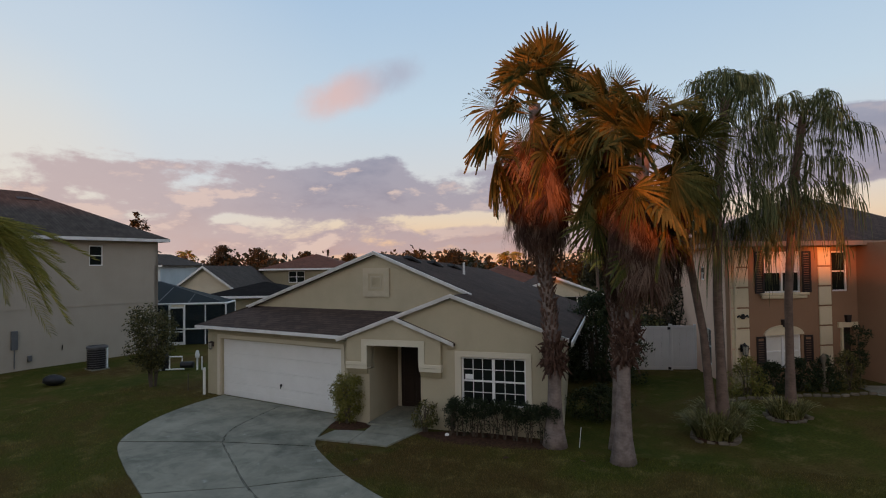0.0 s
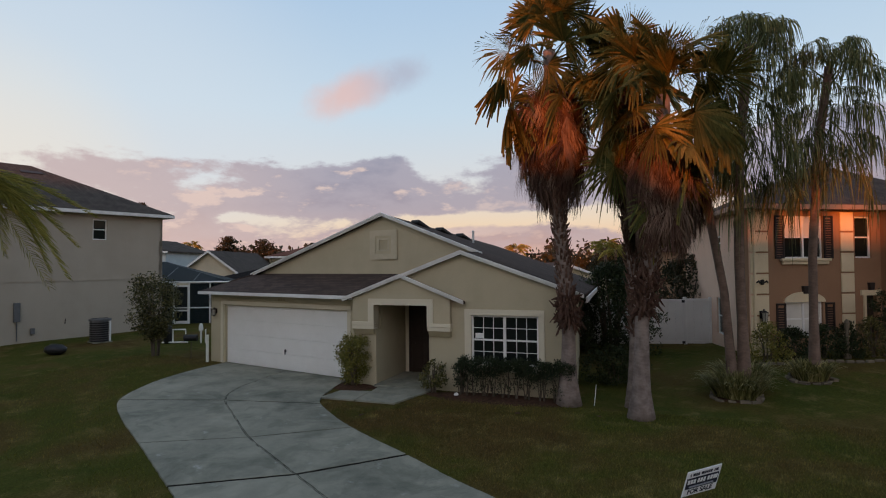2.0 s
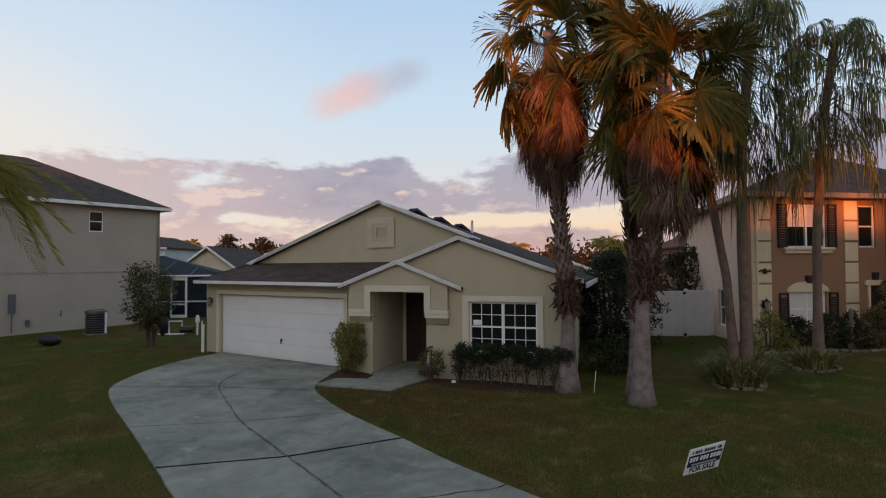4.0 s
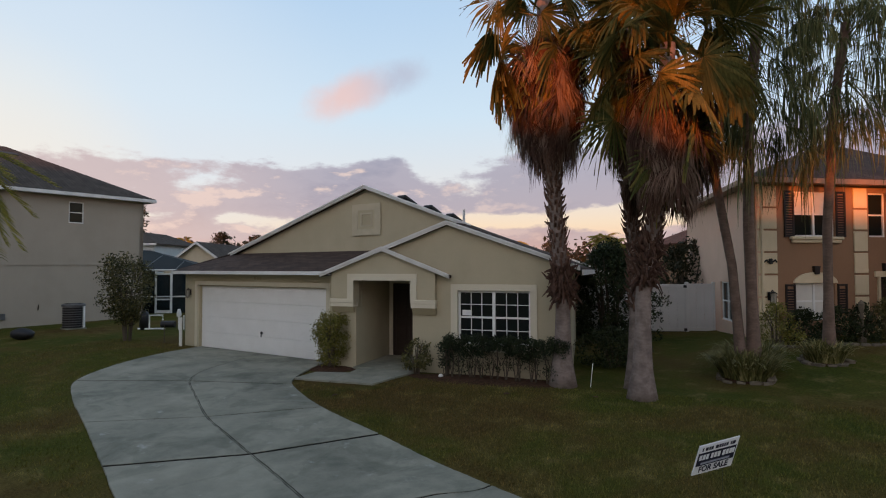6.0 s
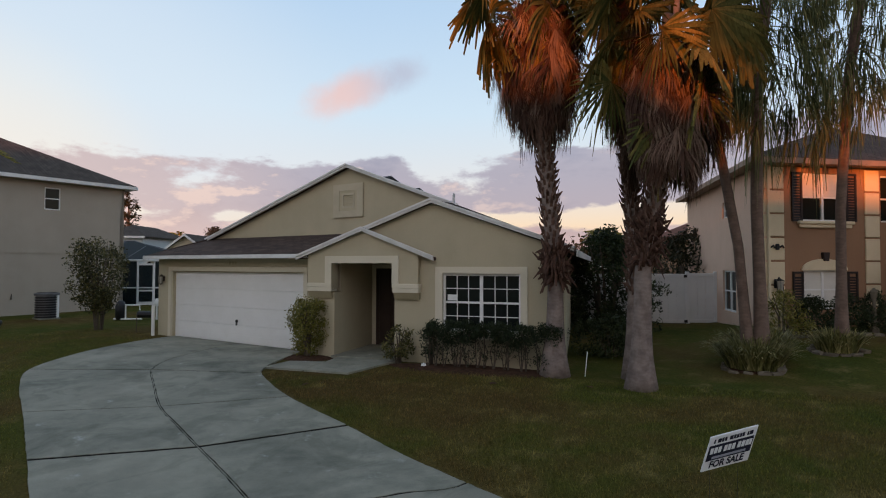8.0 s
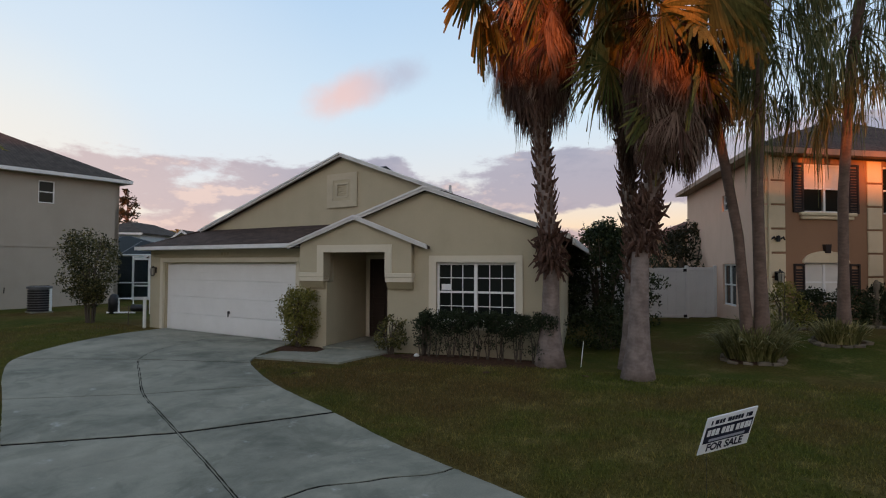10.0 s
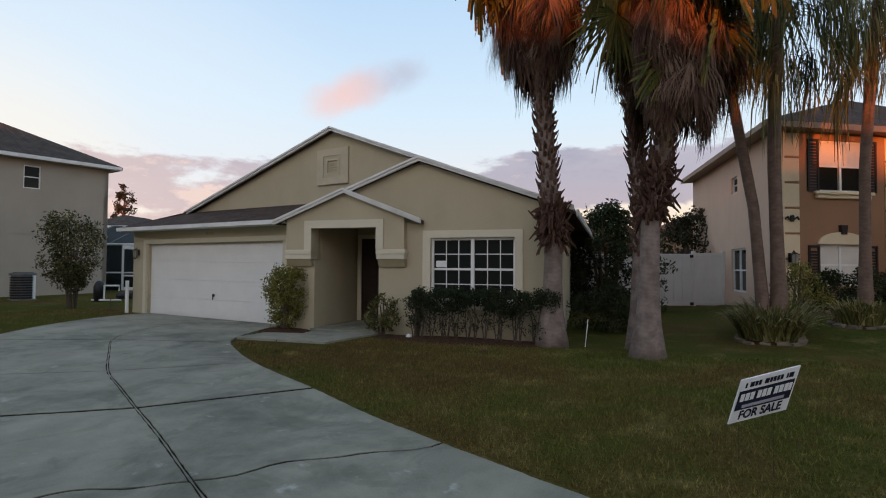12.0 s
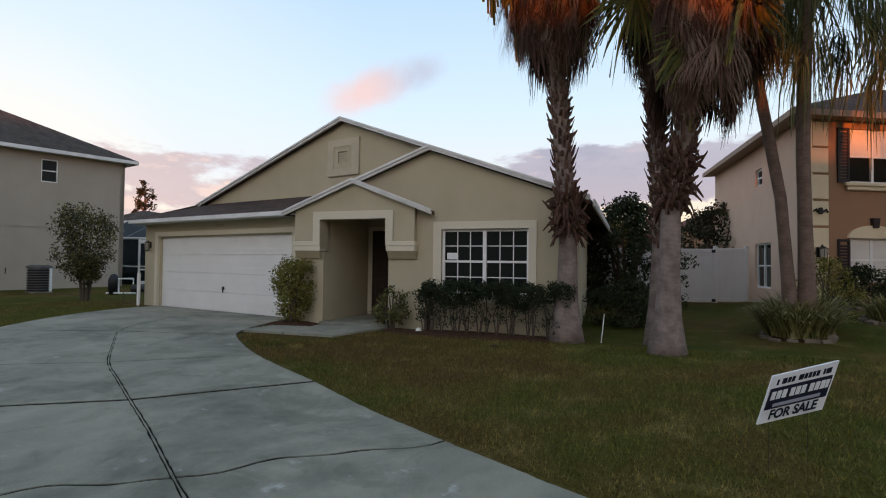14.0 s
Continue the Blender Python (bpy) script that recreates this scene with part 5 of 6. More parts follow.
def topiary(x, y):
    t = thing("topiary", "ball-clipped bush on a thin stem beside the door", "bush", m=pose(x, y, zg(x, y)))
    rng = np.random.RandomState(31)
    part("stem", tube(BM(), [(0, 0, 0), (0.02, 0, 0.9), (0, 0, 1.6)], [0.03, 0.025, 0.02], 6), TWIG, t)
    for cz, r in ((1.62, 0.34), (0.95, 0.28)):
        def place():
            a = rng.normal(size=3)
            a /= np.linalg.norm(a)
            return a * r * rng.uniform(0.6, 1.0) + np.array((0, 0, cz))
        v, f = leaves(rng, clumps(rng, 50, 24, 0.05, place), 0.06)
        part("clipped_ball", mesh_of("clipped_ball", v, f, HEDGE), HEDGE, t, kind="stuff")


topiary(1.35, 21.75)


def strap_clump(x, y, rx, ry, n, length, seed, label):
    """A round bed of arching strap leaves."""
    rng = random.Random(seed)
    t = thing("strap_leaf_clump", label, "plant", m=pose(x, y, zg(x, y)))
    vs, fs = [], []
    for _ in range(n):
        a, r = rng.uniform(0, 2 * math.pi), math.sqrt(rng.uniform(0, 1))
        bx, by = rx * r * math.cos(a) * 0.8, ry * r * math.sin(a) * 0.8
        out = a + rng.uniform(-0.9, 0.9)
        L = length * rng.uniform(0.6, 1.15)
        reach = L * rng.uniform(0.22, 0.66) * (0.3 + 0.7 * r)
        w = rng.uniform(0.013, 0.026)
        k = len(vs)
        for i in range(5):
            s = i / 4
            px, py = bx + reach * s * math.cos(out), by + reach * s * math.sin(out)
            pz = max(0.01, L * (1.15 * s - (0.45 + 0.55 * reach / L) * s * s))
            ww = w * (1 - s * 0.85)
            vs += [(px - ww * math.sin(out), py + ww * math.cos(out), pz), (px + ww * math.sin(out), py - ww * math.cos(out), pz)]
        fs += [(k + 2 * i, k + 2 * i + 1, k + 2 * i + 3, k + 2 * i + 2) for i in range(4)]
    part("strap_foliage", mesh_of("strap_foliage", vs, fs, SEDGE), SEDGE, t, kind="stuff")
    return t


def stone_ring(cx, cy, rx, ry, n, label, a0=0.0, a1=2 * math.pi):
    rng = random.Random(int(cx * 31 + 900))
    ring = thing("stone_edging", label, "edging", kind="structure")
    shapes = []
    for _ in range(4):
        b = BM()
        box(b, -0.13, 0.13, -0.07, 0.07, 0, 0.12, None, 0.025)
        for v in b.verts:
            v.co += Vector((rng.uniform(-0.03, 0.03), rng.uniform(-0.02, 0.02), rng.uniform(-0.02, 0.02)))
        me = bpy.data.meshes.new("stone")
        b.to_mesh(me)
        b.free()
        me.materials.append(STONE)
        shapes.append(me)
    for k in range(n):
        a = a0 + (a1 - a0) * (k + 0.5) / n
        ob = new("stone", rng.choice(shapes))
        ob.parent = ring
        px, py = cx + rx * math.cos(a), cy + ry * math.sin(a)
        k_ = rng.uniform(0.65, 1.15)
        px, py = px + rng.uniform(-0.05, 0.05), py + rng.uniform(-0.05, 0.05)
        ob.matrix_world = Matrix.Identity(4) @ pose(px, py, zg(px, py) - 0.03, rng.uniform(-5, 5), rng.uniform(-5, 5), math.degrees(math.atan2(ry * math.cos(a), -rx * math.sin(a))) + rng.uniform(-16, 16)) @ Matrix.Diagonal((k_, k_, 0.9 * k_, 1))


bed("mulch_bed", -1.98, 15.62, 0.56, 0.5, "soil bed round the slim palms")
strap_clump(-1.98, 15.68, 0.62, 0.55, 1300, 1.0, 41, "arching pale green strap leaves at the foot of slim palms")
strap_clump(-1.88, 16.55, 0.55, 0.42, 700, 1.15, 43, "taller strap leaves behind the slim palms")
stone_ring(-1.98, 15.60, 0.54, 0.46, 13, "ring of low pale edging stones round the palms")
bed("mulch_bed", -0.50, 17.75, 0.46, 0.42, "soil bed round a slim palm")
strap_clump(-0.50, 17.75, 0.45, 0.42, 560, 0.85, 42, "strap leaves at the foot of a slim palm")
stone_ring(-0.50, 17.75, 0.48, 0.42, 12, "ring of low pale edging stones round a palm")
edging = thing("stone_edging", "row of pale stones along the front bed", "edging", kind="structure")
for k in range(19):
    b = box(BM(), -0.11, 0.11, -0.06, 0.06, -0.03, 0.07, None, 0.025)
    ob = part("stone", b, STONE, edging)
    px, py = -1.9 + k * 0.235, 18.75 + k * 0.15 + 0.12 * math.sin(k)
    ob.matrix_world = pose(px, py, zg(px, py), 0, 0, 32 + 12 * math.sin(k * 2.3))


def bird_bath(x, y):
    t = thing("garden_statuette", "small pale stone garden ornament by the door", "ornament", m=pose(x, y, zg(x, y)))
    part("pedestal", tube(BM(), [(0, 0, 0), (0, 0, 0.1), (0, 0, 0.15), (0, 0, 0.8), (0, 0, 0.9), (0, 0, 1.05), (0, 0, 1.15)], [0.10, 0.10, 0.05, 0.04, 0.07, 0.08, 0.02], 12), STONE, t)


bird_bath(0.42, 20.9)


# fan-palm leaves: a few shapes, shared by all leaves of a kind
def fan_mesh(seed, mat, stalk, blade, el, segs=34, droop=0.3, split=0.64, sweep=118, bend=28, roll=0.0):
    """A fan leaf on a stalk that rises at el degrees and sags: a pleated fan, bent at the stalk's end and rolled, with split tips that nod."""
    rng = random.Random(seed)
    vs, fs = [], []
    turn = Euler((0, radians(-el), 0)).to_matrix()
    sag = 0.10 * math.cos(radians(el))
    for i in range(5):
        t = i / 4
        for e in (-1, 1):
            p = turn @ Vector((stalk * t, e * (0.030 - 0.016 * t), 0.0))
            vs.append((p.x, p.y, p.z - sag * t * t * stalk))
    fs += [(2 * i, 2 * i + 1, 2 * i + 3, 2 * i + 2) for i in range(4)]
    blade_turn = turn @ Euler((radians(roll), 0, 0)).to_matrix() @ Euler((0, radians(bend), 0)).to_matrix()
    hub = turn @ Vector((stalk, 0, 0)) - Vector((0, 0, sag * stalk))
    steps = ((0.03, 1.0), (0.30, 1.0), (split, 0.92), (0.5 + split / 2, 0.46), (1.0, 0.06))
    for k in range(segs):
        a = radians(-sweep + 2 * sweep * (k + 0.5) / segs)
        half = radians(sweep) / segs
        R = blade * (0.80 + 0.20 * math.cos(a)) * rng.uniform(0.90, 1.08)
        hang = droop * (0.15 + 1.5 * rng.random() ** 2)
        skew = rng.uniform(-0.05, 0.05)
        i0 = len(vs)
        for g, w in steps:
            r = R * g
            drop = hang * blade * max(0.0, g - 0.42) ** 1.6 * 1.9
            for e in (-1, 1):
                aa = a + e * half * w * 0.97 + skew * max(0.0, g - split)
                lx, ly = r * math.cos(aa), r * math.sin(aa)
                p = hub + blade_turn @ Vector((lx, ly, -0.24 * abs(ly) + 0.020 * blade * e * min(1.0, g * 2)))
                vs.append((p.x, p.y, p.z - drop))
        fs += [(i0 + 2 * j, i0 + 2 * j + 1, i0 + 2 * j + 3, i0 + 2 * j + 2) for j in range(4)]
    return mesh_of("frond", [tuple(v) for v in vs], fs, mat)


def thread_mesh(seed, mat, reach, el, hang, n=38):
    """A drooping leaf: a stalk that rises and arches over, hung along its outer half with long uneven threads."""
    rng = random.Random(seed)
    vs, fs = [], []
    ce, se = math.cos(radians(el)), math.sin(radians(el))

    def rib(s):
        return Vector((reach * (ce * s + 0.22 * se * s * s), 0.10 * math.sin(seed) * s * s, reach * (se * s - (0.08 + 0.22 * abs(se)) * s * s - 0.42 * max(0.0, s - 0.62) ** 2 * 4)))
    for i in range(9):
        p = rib(i / 8)
        w = 0.024 * (1.15 - i / 8)
        vs += [(p.x, -w, p.z), (p.x, w, p.z)]
    fs += [(2 * i, 2 * i + 1, 2 * i + 3, 2 * i + 2) for i in range(8)]
    for k in range(n):
        s = 0.50 + 0.52 * (k + rng.random()) / n
        p = rib(s)
        e = rng.choice((-1, 1))
        side_ = e * rng.uniform(0.04, 0.30) * (0.5 + 0.8 * math.sin(math.pi * (s - 0.45) / 0.6))
        fw = rng.uniform(0.0, 0.22)
        L = hang * rng.choice((rng.uniform(0.25, 0.6), rng.uniform(0.5, 1.0), rng.uniform(0.8, 1.3)))
        w = rng.uniform(0.008, 0.017)
        tw = rng.uniform(0, math.pi)
        sway = rng.uniform(-0.06, 0.06)
        i0 = len(vs)
        for t, q, ww in ((0.0, 0.0, 0.5), (0.12, 0.75, 1.0), (0.45, 1.0, 1.0), (1.0, 1.08, 0.25)):
            c = Vector((p.x + fw * q + sway * t, p.y + side_ * q, p.z + 0.05 * q - L * t))
            vs += [(c.x - w * ww * math.cos(tw), c.y - w * ww * math.sin(tw), c.z), (c.x + w * ww * math.cos(tw), c.y + w * ww * math.sin(tw), c.z)]
        fs += [(i0 + 2 * j, i0 + 2 * j + 1, i0 + 2 * j + 3, i0 + 2 * j + 2) for j in range(3)]
    return mesh_of("frond", [tuple(v) for v in vs], fs, mat)


def leaf_pose(origin, az, el, roll=0.0, size=1.0):
    return Matrix.Translation(origin) @ pose(0, 0, 0, 0, 0, az) @ pose(0, 0, 0, 0, -el, 0) @ pose(0, 0, 0, roll, 0, 0) @ Matrix.Diagonal((size, size, size, 1))


LEVELS = (80, 60, 40, 20, 0, -20, -40, -60)
GREEN_FANS = {el: [fan_mesh(k * 10 + n, FROND, 0.95 + 0.13 * n, 0.92, el, 38, 0.18 + 0.12 * n + 0.12 * (el < 10), bend=(10, 30, 52, 22)[n] + (18 if el < 10 else 0), roll=(-38, 12, 40, -70)[n]) for n in range(4)] for k, el in enumerate(LEVELS)}
DRY_FANS = {el: [fan_mesh(200 + k * 10 + n, DEAD, 0.8, 0.85, el, 30, 0.9, bend=48, roll=-25 + 50 * n) for n in range(2)] for k, el in enumerate(LEVELS)}
THREAD_FANS = {el: [thread_mesh(400 + k * 10 + n, FROND_OLIVE, 1.05 + 0.16 * n, el, (0.42 + 0.15 * n) * (1.45 if el < 10 else 1.0), 48) for n in range(4)] for k, el in enumerate(LEVELS)}


def spine(points, z):
    for (x0, y0, z0), (x1, y1, z1) in zip(points, points[1:]):
        if z <= z1:
            f = (z - z0) / (z1 - z0)
            return Vector((x0 + (x1 - x0) * f, y0 + (y1 - y0) * f, z))
    return Vector(points[-1])


def skirt_mesh(seed, axis_pts, z0, z1, r_top, r_bot, n):
    """Hanging dead leaves: folded fans shingled up the trunk, each with a stalk and split, curling strips that join at its end."""
    rng = random.Random(seed)
    vs, fs = [], []
    for q in range(n):
        f = ((q + rng.random()) / n) ** 0.85
        zt = z0 + (z1 - z0) * f + 0.30
        a = q * 2.399 + rng.uniform(-0.35, 0.35)
        swell = (f / 0.6) ** 0.8 if f < 0.6 else 1.0 - 0.50 * ((f - 0.6) / 0.5) ** 1.4
        lump = 0.90 + 0.14 * math.sin(3 * a + 2.1 * zt + seed) + 0.08 * math.sin(5 * a - 3.7 * zt)
        R = (r_bot + (r_top - r_bot) * swell) * lump * rng.uniform(0.62, 1.06)
        c = spine(axis_pts, zt)
        ca, sa = math.cos(a), math.sin(a)
        knee = Vector((c.x + R * 0.80 * ca, c.y + R * 0.80 * sa, zt - 0.10 - 0.30 * R))
        root = Vector((c.x + 0.12 * ca, c.y + 0.12 * sa, zt + 0.10))
        k0 = len(vs)
        for p, w in ((root, 0.016), (knee, 0.012)):
            vs += [(p.x - w * sa, p.y + w * ca, p.z), (p.x + w * sa, p.y - w * ca, p.z)]
        fs.append((k0, k0 + 1, k0 + 3, k0 + 2))
        L = rng.uniform(0.50, 0.95)
        fold = rng.uniform(0.08, 0.20)
        lean = rng.uniform(-0.22, 0.22)
        strips = rng.randint(14, 20)
        for k in range(strips):
            u = (k + 0.5) / strips * 2 - 1
            deep = fold * (1 - u * u) * rng.uniform(0.2, 1.0)
            tip = L * (1 - 0.30 * u * u) * rng.uniform(0.72, 1.12)
            w = rng.uniform(0.006, 0.013)
            curl = rng.uniform(-0.10, 0.14)
            prev = (k0 + 2, k0 + 3)
            for g in (0.30, 0.62, 1.0):
                side_ = u * fold * 1.25 * min(1.0, g * 1.7) + lean * g + rng.uniform(-0.012, 0.012)
                out = deep * min(1.0, g * 2) - 0.05 * g + curl * g * g
                ww = w * (1.0 if g < 0.9 else 0.15)
                x, y, z = knee.x + out * ca - side_ * sa, knee.y + out * sa + side_ * ca, knee.z - tip * g
                j = len(vs)
                vs += [(x - ww * sa, y + ww * ca, z), (x + ww * sa, y - ww * ca, z)]
                fs.append((prev[0], prev[1], j + 1, j))
                prev = (j, j + 1)
    return mesh_of("dead_skirt", vs, fs, DEAD)


def boots_mesh(seed, axis_pts, z0, z1, r, n, ragged=0.0, mat=None):
    """Old leaf bases: short upturned hooks in a spiral."""
    rng = random.Random(seed)
    vs, fs = [], []
    for k in range(n):
        z = z0 + (z1 - z0) * (k + rng.random()) / n
        a = k * 2.399 + rng.uniform(-0.2, 0.2)
        c = spine(axis_pts, z)
        L = rng.uniform(0.07, 0.15) * (1 + ragged * rng.random())
        w = rng.uniform(0.022, 0.038)
        up = rng.uniform(0.02, 0.14) if rng.random() > ragged * 0.6 else -rng.uniform(0.02, 0.16)
        ca, sa = math.cos(a), math.sin(a)
        i0 = len(vs)
        for s, ww, hh in ((0.0, w, 0.05), (0.6, w * 0.7, 0.03), (1.0, w * 0.45, 0.012)):
            rr = r * 0.85 + L * s
            zz = z + up * s * s * 2
            for e, g in ((-1, -1), (1, -1), (1, 1), (-1, 1)):
                vs.append((c.x + rr * ca - e * ww * sa, c.y + rr * sa + e * ww * ca, zz + g * hh))
        for j in range(2):
            for q in range(4):
                fs.append((i0 + 4 * j + q, i0 + 4 * j + (q + 1) % 4, i0 + 4 * j + 4 + (q + 1) % 4, i0 + 4 * j + 4 + q))
        fs.append((i0 + 8, i0 + 9, i0 + 10, i0 + 11))
    return mesh_of("leaf_base_cover", vs, fs, mat or BOOTS)


def fan_palm(axis_pts, radii, smooth_to, skirt, crown, fans, old, count, size, seed, label, stuff=1.0, trunk_mat=None, low=-55, skirt_n=170, ragged_z=None, high=80, fringe=0):
    rng = random.Random(seed)
    x, y, z = axis_pts[0]
    palm = thing("palm_tree", label, "palm tree", "palms on the lawns", m=Matrix.Translation((x, y, z)))
    back = Matrix.Translation((-x, -y, -z))

    def add(name, me, mat, lab="", kind="", smooth=False):
        ob = part(name, me, mat, palm, lab, kind, smooth)
        ob.matrix_local = back
        return ob
    pts = []
    rr = []
    zt = axis_pts[-1][2]
    n = 26
    for i in range(n + 1):
        zz = z + (zt - z) * i / n
        p = spine(axis_pts, zz)
        pts.append(p)
        h = (zz - z)
        base = radii[0] + (radii[1] - radii[0]) * min(1.0, h / max(0.1, smooth_to - z))
        rr.append((base + radii[2] * math.exp(-h * 2.0)) * (1 + 0.010 * math.sin(i * 2.1)))
    pts[0] = pts[0] - Vector((0, 0, 0.1))
    add("trunk", tube(BM(), pts, rr, 18), trunk_mat or TRUNK, smooth=True)
    if skirt:
        s0, s1, rt, rb = skirt
        add("leaf_base_cover", boots_mesh(seed + 1, axis_pts, smooth_to, s0 + 0.5, radii[1], int((s0 + 0.5 - smooth_to) * 58)), BOOTS, "ragged old leaf bases", "stuff")
        if ragged_z:
            add("torn_base_tangle", boots_mesh(seed + 2, axis_pts, *ragged_z, radii[1] * 1.15, 120, 1.1, TORN), TORN, "tangle of torn leaf bases", "stuff")
        add("dead_skirt", skirt_mesh(seed + 3, axis_pts, s0, s1, rt, rb, skirt_n), DEAD, "thick skirt of dry brown leaves", "stuff")
    top = Vector(axis_pts[-1])
    golden = 137.5
    for k in range(count):
        f = (k + 0.5) / count
        el = high - (high - low) * f + rng.uniform(-9, 9)
        az = k * golden + rng.uniform(-14, 14)
        kind = DRY_FANS if f > old else fans
        ob = new("frond", rng.choice(kind[min(LEVELS, key=lambda v: abs(v - el))]))
        ob.parent = palm
        o = top + Vector((0, 0, -0.55 * f ** 1.5 * crown))
        ob.matrix_local = back @ leaf_pose(o, az, rng.uniform(-8, 8), rng.uniform(-14, 14), size * rng.uniform(0.72, 1.08))
    for k in range(fringe):
        el = rng.uniform(-78, -38)
        ob = new("frond", rng.choice(fans[min(LEVELS, key=lambda v: abs(v - el))]))
        ob.parent = palm
        ob.matrix_local = back @ leaf_pose(top - Vector((0, 0, rng.uniform(0.7, 1.5))), k * 360 / fringe + rng.uniform(-16, 16), rng.uniform(-6, 6), rng.uniform(-18, 18), size * rng.uniform(0.65, 0.85))
    return palm


fan_palm([(-5.30, 13.35, 0.0), (-5.28, 13.36, 2.0), (-5.50, 13.28, 5.0), (-5.62, 13.22, 8.5)], (0.155, 0.15, 0.18), 1.9, (5.18, 7.5, 1.12, 0.64), 1.9, GREEN_FANS, 0.92, 38, 1.08, 100,
         "tall fan palm with a thick skirt of dead leaves", low=-38, skirt_n=430, ragged_z=(1.85, 2.6), fringe=9)
fan_palm([(-3.55, 13.02, 0.0), (-3.50, 13.05, 2.2), (-3.12, 13.15, 4.5), (-3.0, 13.18, 6.95)], (0.15, 0.145, 0.17), 2.1, (4.02, 6.0, 1.14, 0.70), 1.7, GREEN_FANS, 0.96, 44, 1.02, 200,
         "stout fan palm with a wide skirt of dead leaves", low=-36, skirt_n=460, ragged_z=(2.2, 3.2), fringe=10)
fan_palm([(-3.90, 13.90, 0.0), (-3.86, 13.95, 2.5), (-4.02, 14.05, 4.4), (-4.05, 14.2, 8.0)], (0.14, 0.13, 0.12), 1.6, (5.1, 7.4, 0.75, 0.5), 1.2, GREEN_FANS, 0.86, 24, 0.80, 300,
         "fan palm standing close behind the stout palm", low=-30, skirt_n=160)
SLIM = "slim palm with long thread-like drooping leaf tips"
fan_palm([(-1.82, 16.05, 0.0), (-1.90, 16.1, 3.5), (-1.85, 16.1, 6.0), (-1.58, 16.1, 8.7)], (0.15, 0.115, 0.08), 2.0, None, 5.0, THREAD_FANS, 1.1, 76, 1.0, 400, SLIM, trunk_mat=SLIM_TRUNK, low=-50, high=80)
fan_palm([(-2.05, 15.95, 0.0), (-2.25, 16.1, 2.6), (-2.85, 16.4, 6.2)], (0.12, 0.10, 0.05), 2.0, None, 1.4, THREAD_FANS, 1.1, 26, 0.75, 450, SLIM + ", leaning", trunk_mat=SLIM_TRUNK, low=-15, high=60)
fan_palm([(-0.40, 17.9, 0.3), (-0.38, 17.85, 3.5), (-0.20, 17.75, 6.3), (0.08, 17.75, 8.3)], (0.13, 0.10, 0.06), 2.0, None, 3.7, THREAD_FANS, 1.1, 58, 1.02, 500, SLIM, trunk_mat=SLIM_TRUNK, low=-45, high=80)


# feather palm at the west edge
def feather_mesh(seed, L=3.2, arch=1.0):
    rng = random.Random(seed)
    vs, fs = [], []
    def rib(s):
        return Vector((L * (s - 0.25 * s * s * arch), 0, L * (0.42 * s - 0.95 * arch * s * s)))
    prev = None
    for i in range(15):
        p = rib(i / 14)
        w = 0.018 * (1.1 - i / 14)
        k = len(vs)
        vs += [(p.x, -w, p.z), (p.x, w, p.z)]
        if prev is not None:
            fs.append((prev, prev + 1, k + 1, k))
        prev = k
    for i in range(78):
        s = 0.16 + 0.84 * i / 78
        p = rib(s)
        for e in (-1, 1):
            ll = 0.62 * math.sin(math.pi * (0.12 + 0.80 * s)) * rng.uniform(0.8, 1.1)
            out = rng.uniform(0.35, 0.75)
            fw = rng.uniform(0.2, 0.5)
            k = len(vs)
            for t, w in ((0, 0.010), (0.5, 0.012), (1.0, 0.002)):
                q = p + Vector((ll * fw * t, e * ll * out * t, -ll * (0.25 * t + 0.75 * t * t)))
                vs += [(q.x - w, q.y, q.z), (q.x + w, q.y, q.z)]
            fs += [(k, k + 1, k + 3, k + 2), (k + 2, k + 3, k + 5, k + 4)]
    return mesh_of("frond", vs, fs, QUEEN)


QUEEN = leaf_material("feather_frond", (0.16, 0.16, 0.035), (0.29, 0.27, 0.06), (0.44, 0.35, 0.09))


def feather_palm(x, y, h, seed, label, size=1.0, count=34):
    rng = random.Random(seed)
    palm = thing("palm_tree", label, "palm tree", m=pose(x, y, zg(x, y)))
    part("trunk", tube(BM(), [(0, 0, -0.1), (0, 0, h * 0.5), (0, 0, h)], [0.18, 0.15, 0.12], 14), SLIM_TRUNK, palm, smooth=True)
    shapes = [feather_mesh(seed + k, 2.15, 1.5 + 0.3 * k) for k in range(3)]
    for k in range(count):
        ob = new("frond", rng.choice(shapes))
        ob.parent = palm
        ob.matrix_local = leaf_pose(Vector((0, 0, h)), k * 137.5 + rng.uniform(-10, 10), rng.uniform(-10, 60), rng.uniform(-20, 20), size * rng.uniform(0.85, 1.1))


feather_palm(-19.3, 5.9, 5.9, 700, "feather palm with arching yellow-green fronds at the lawn's edge")


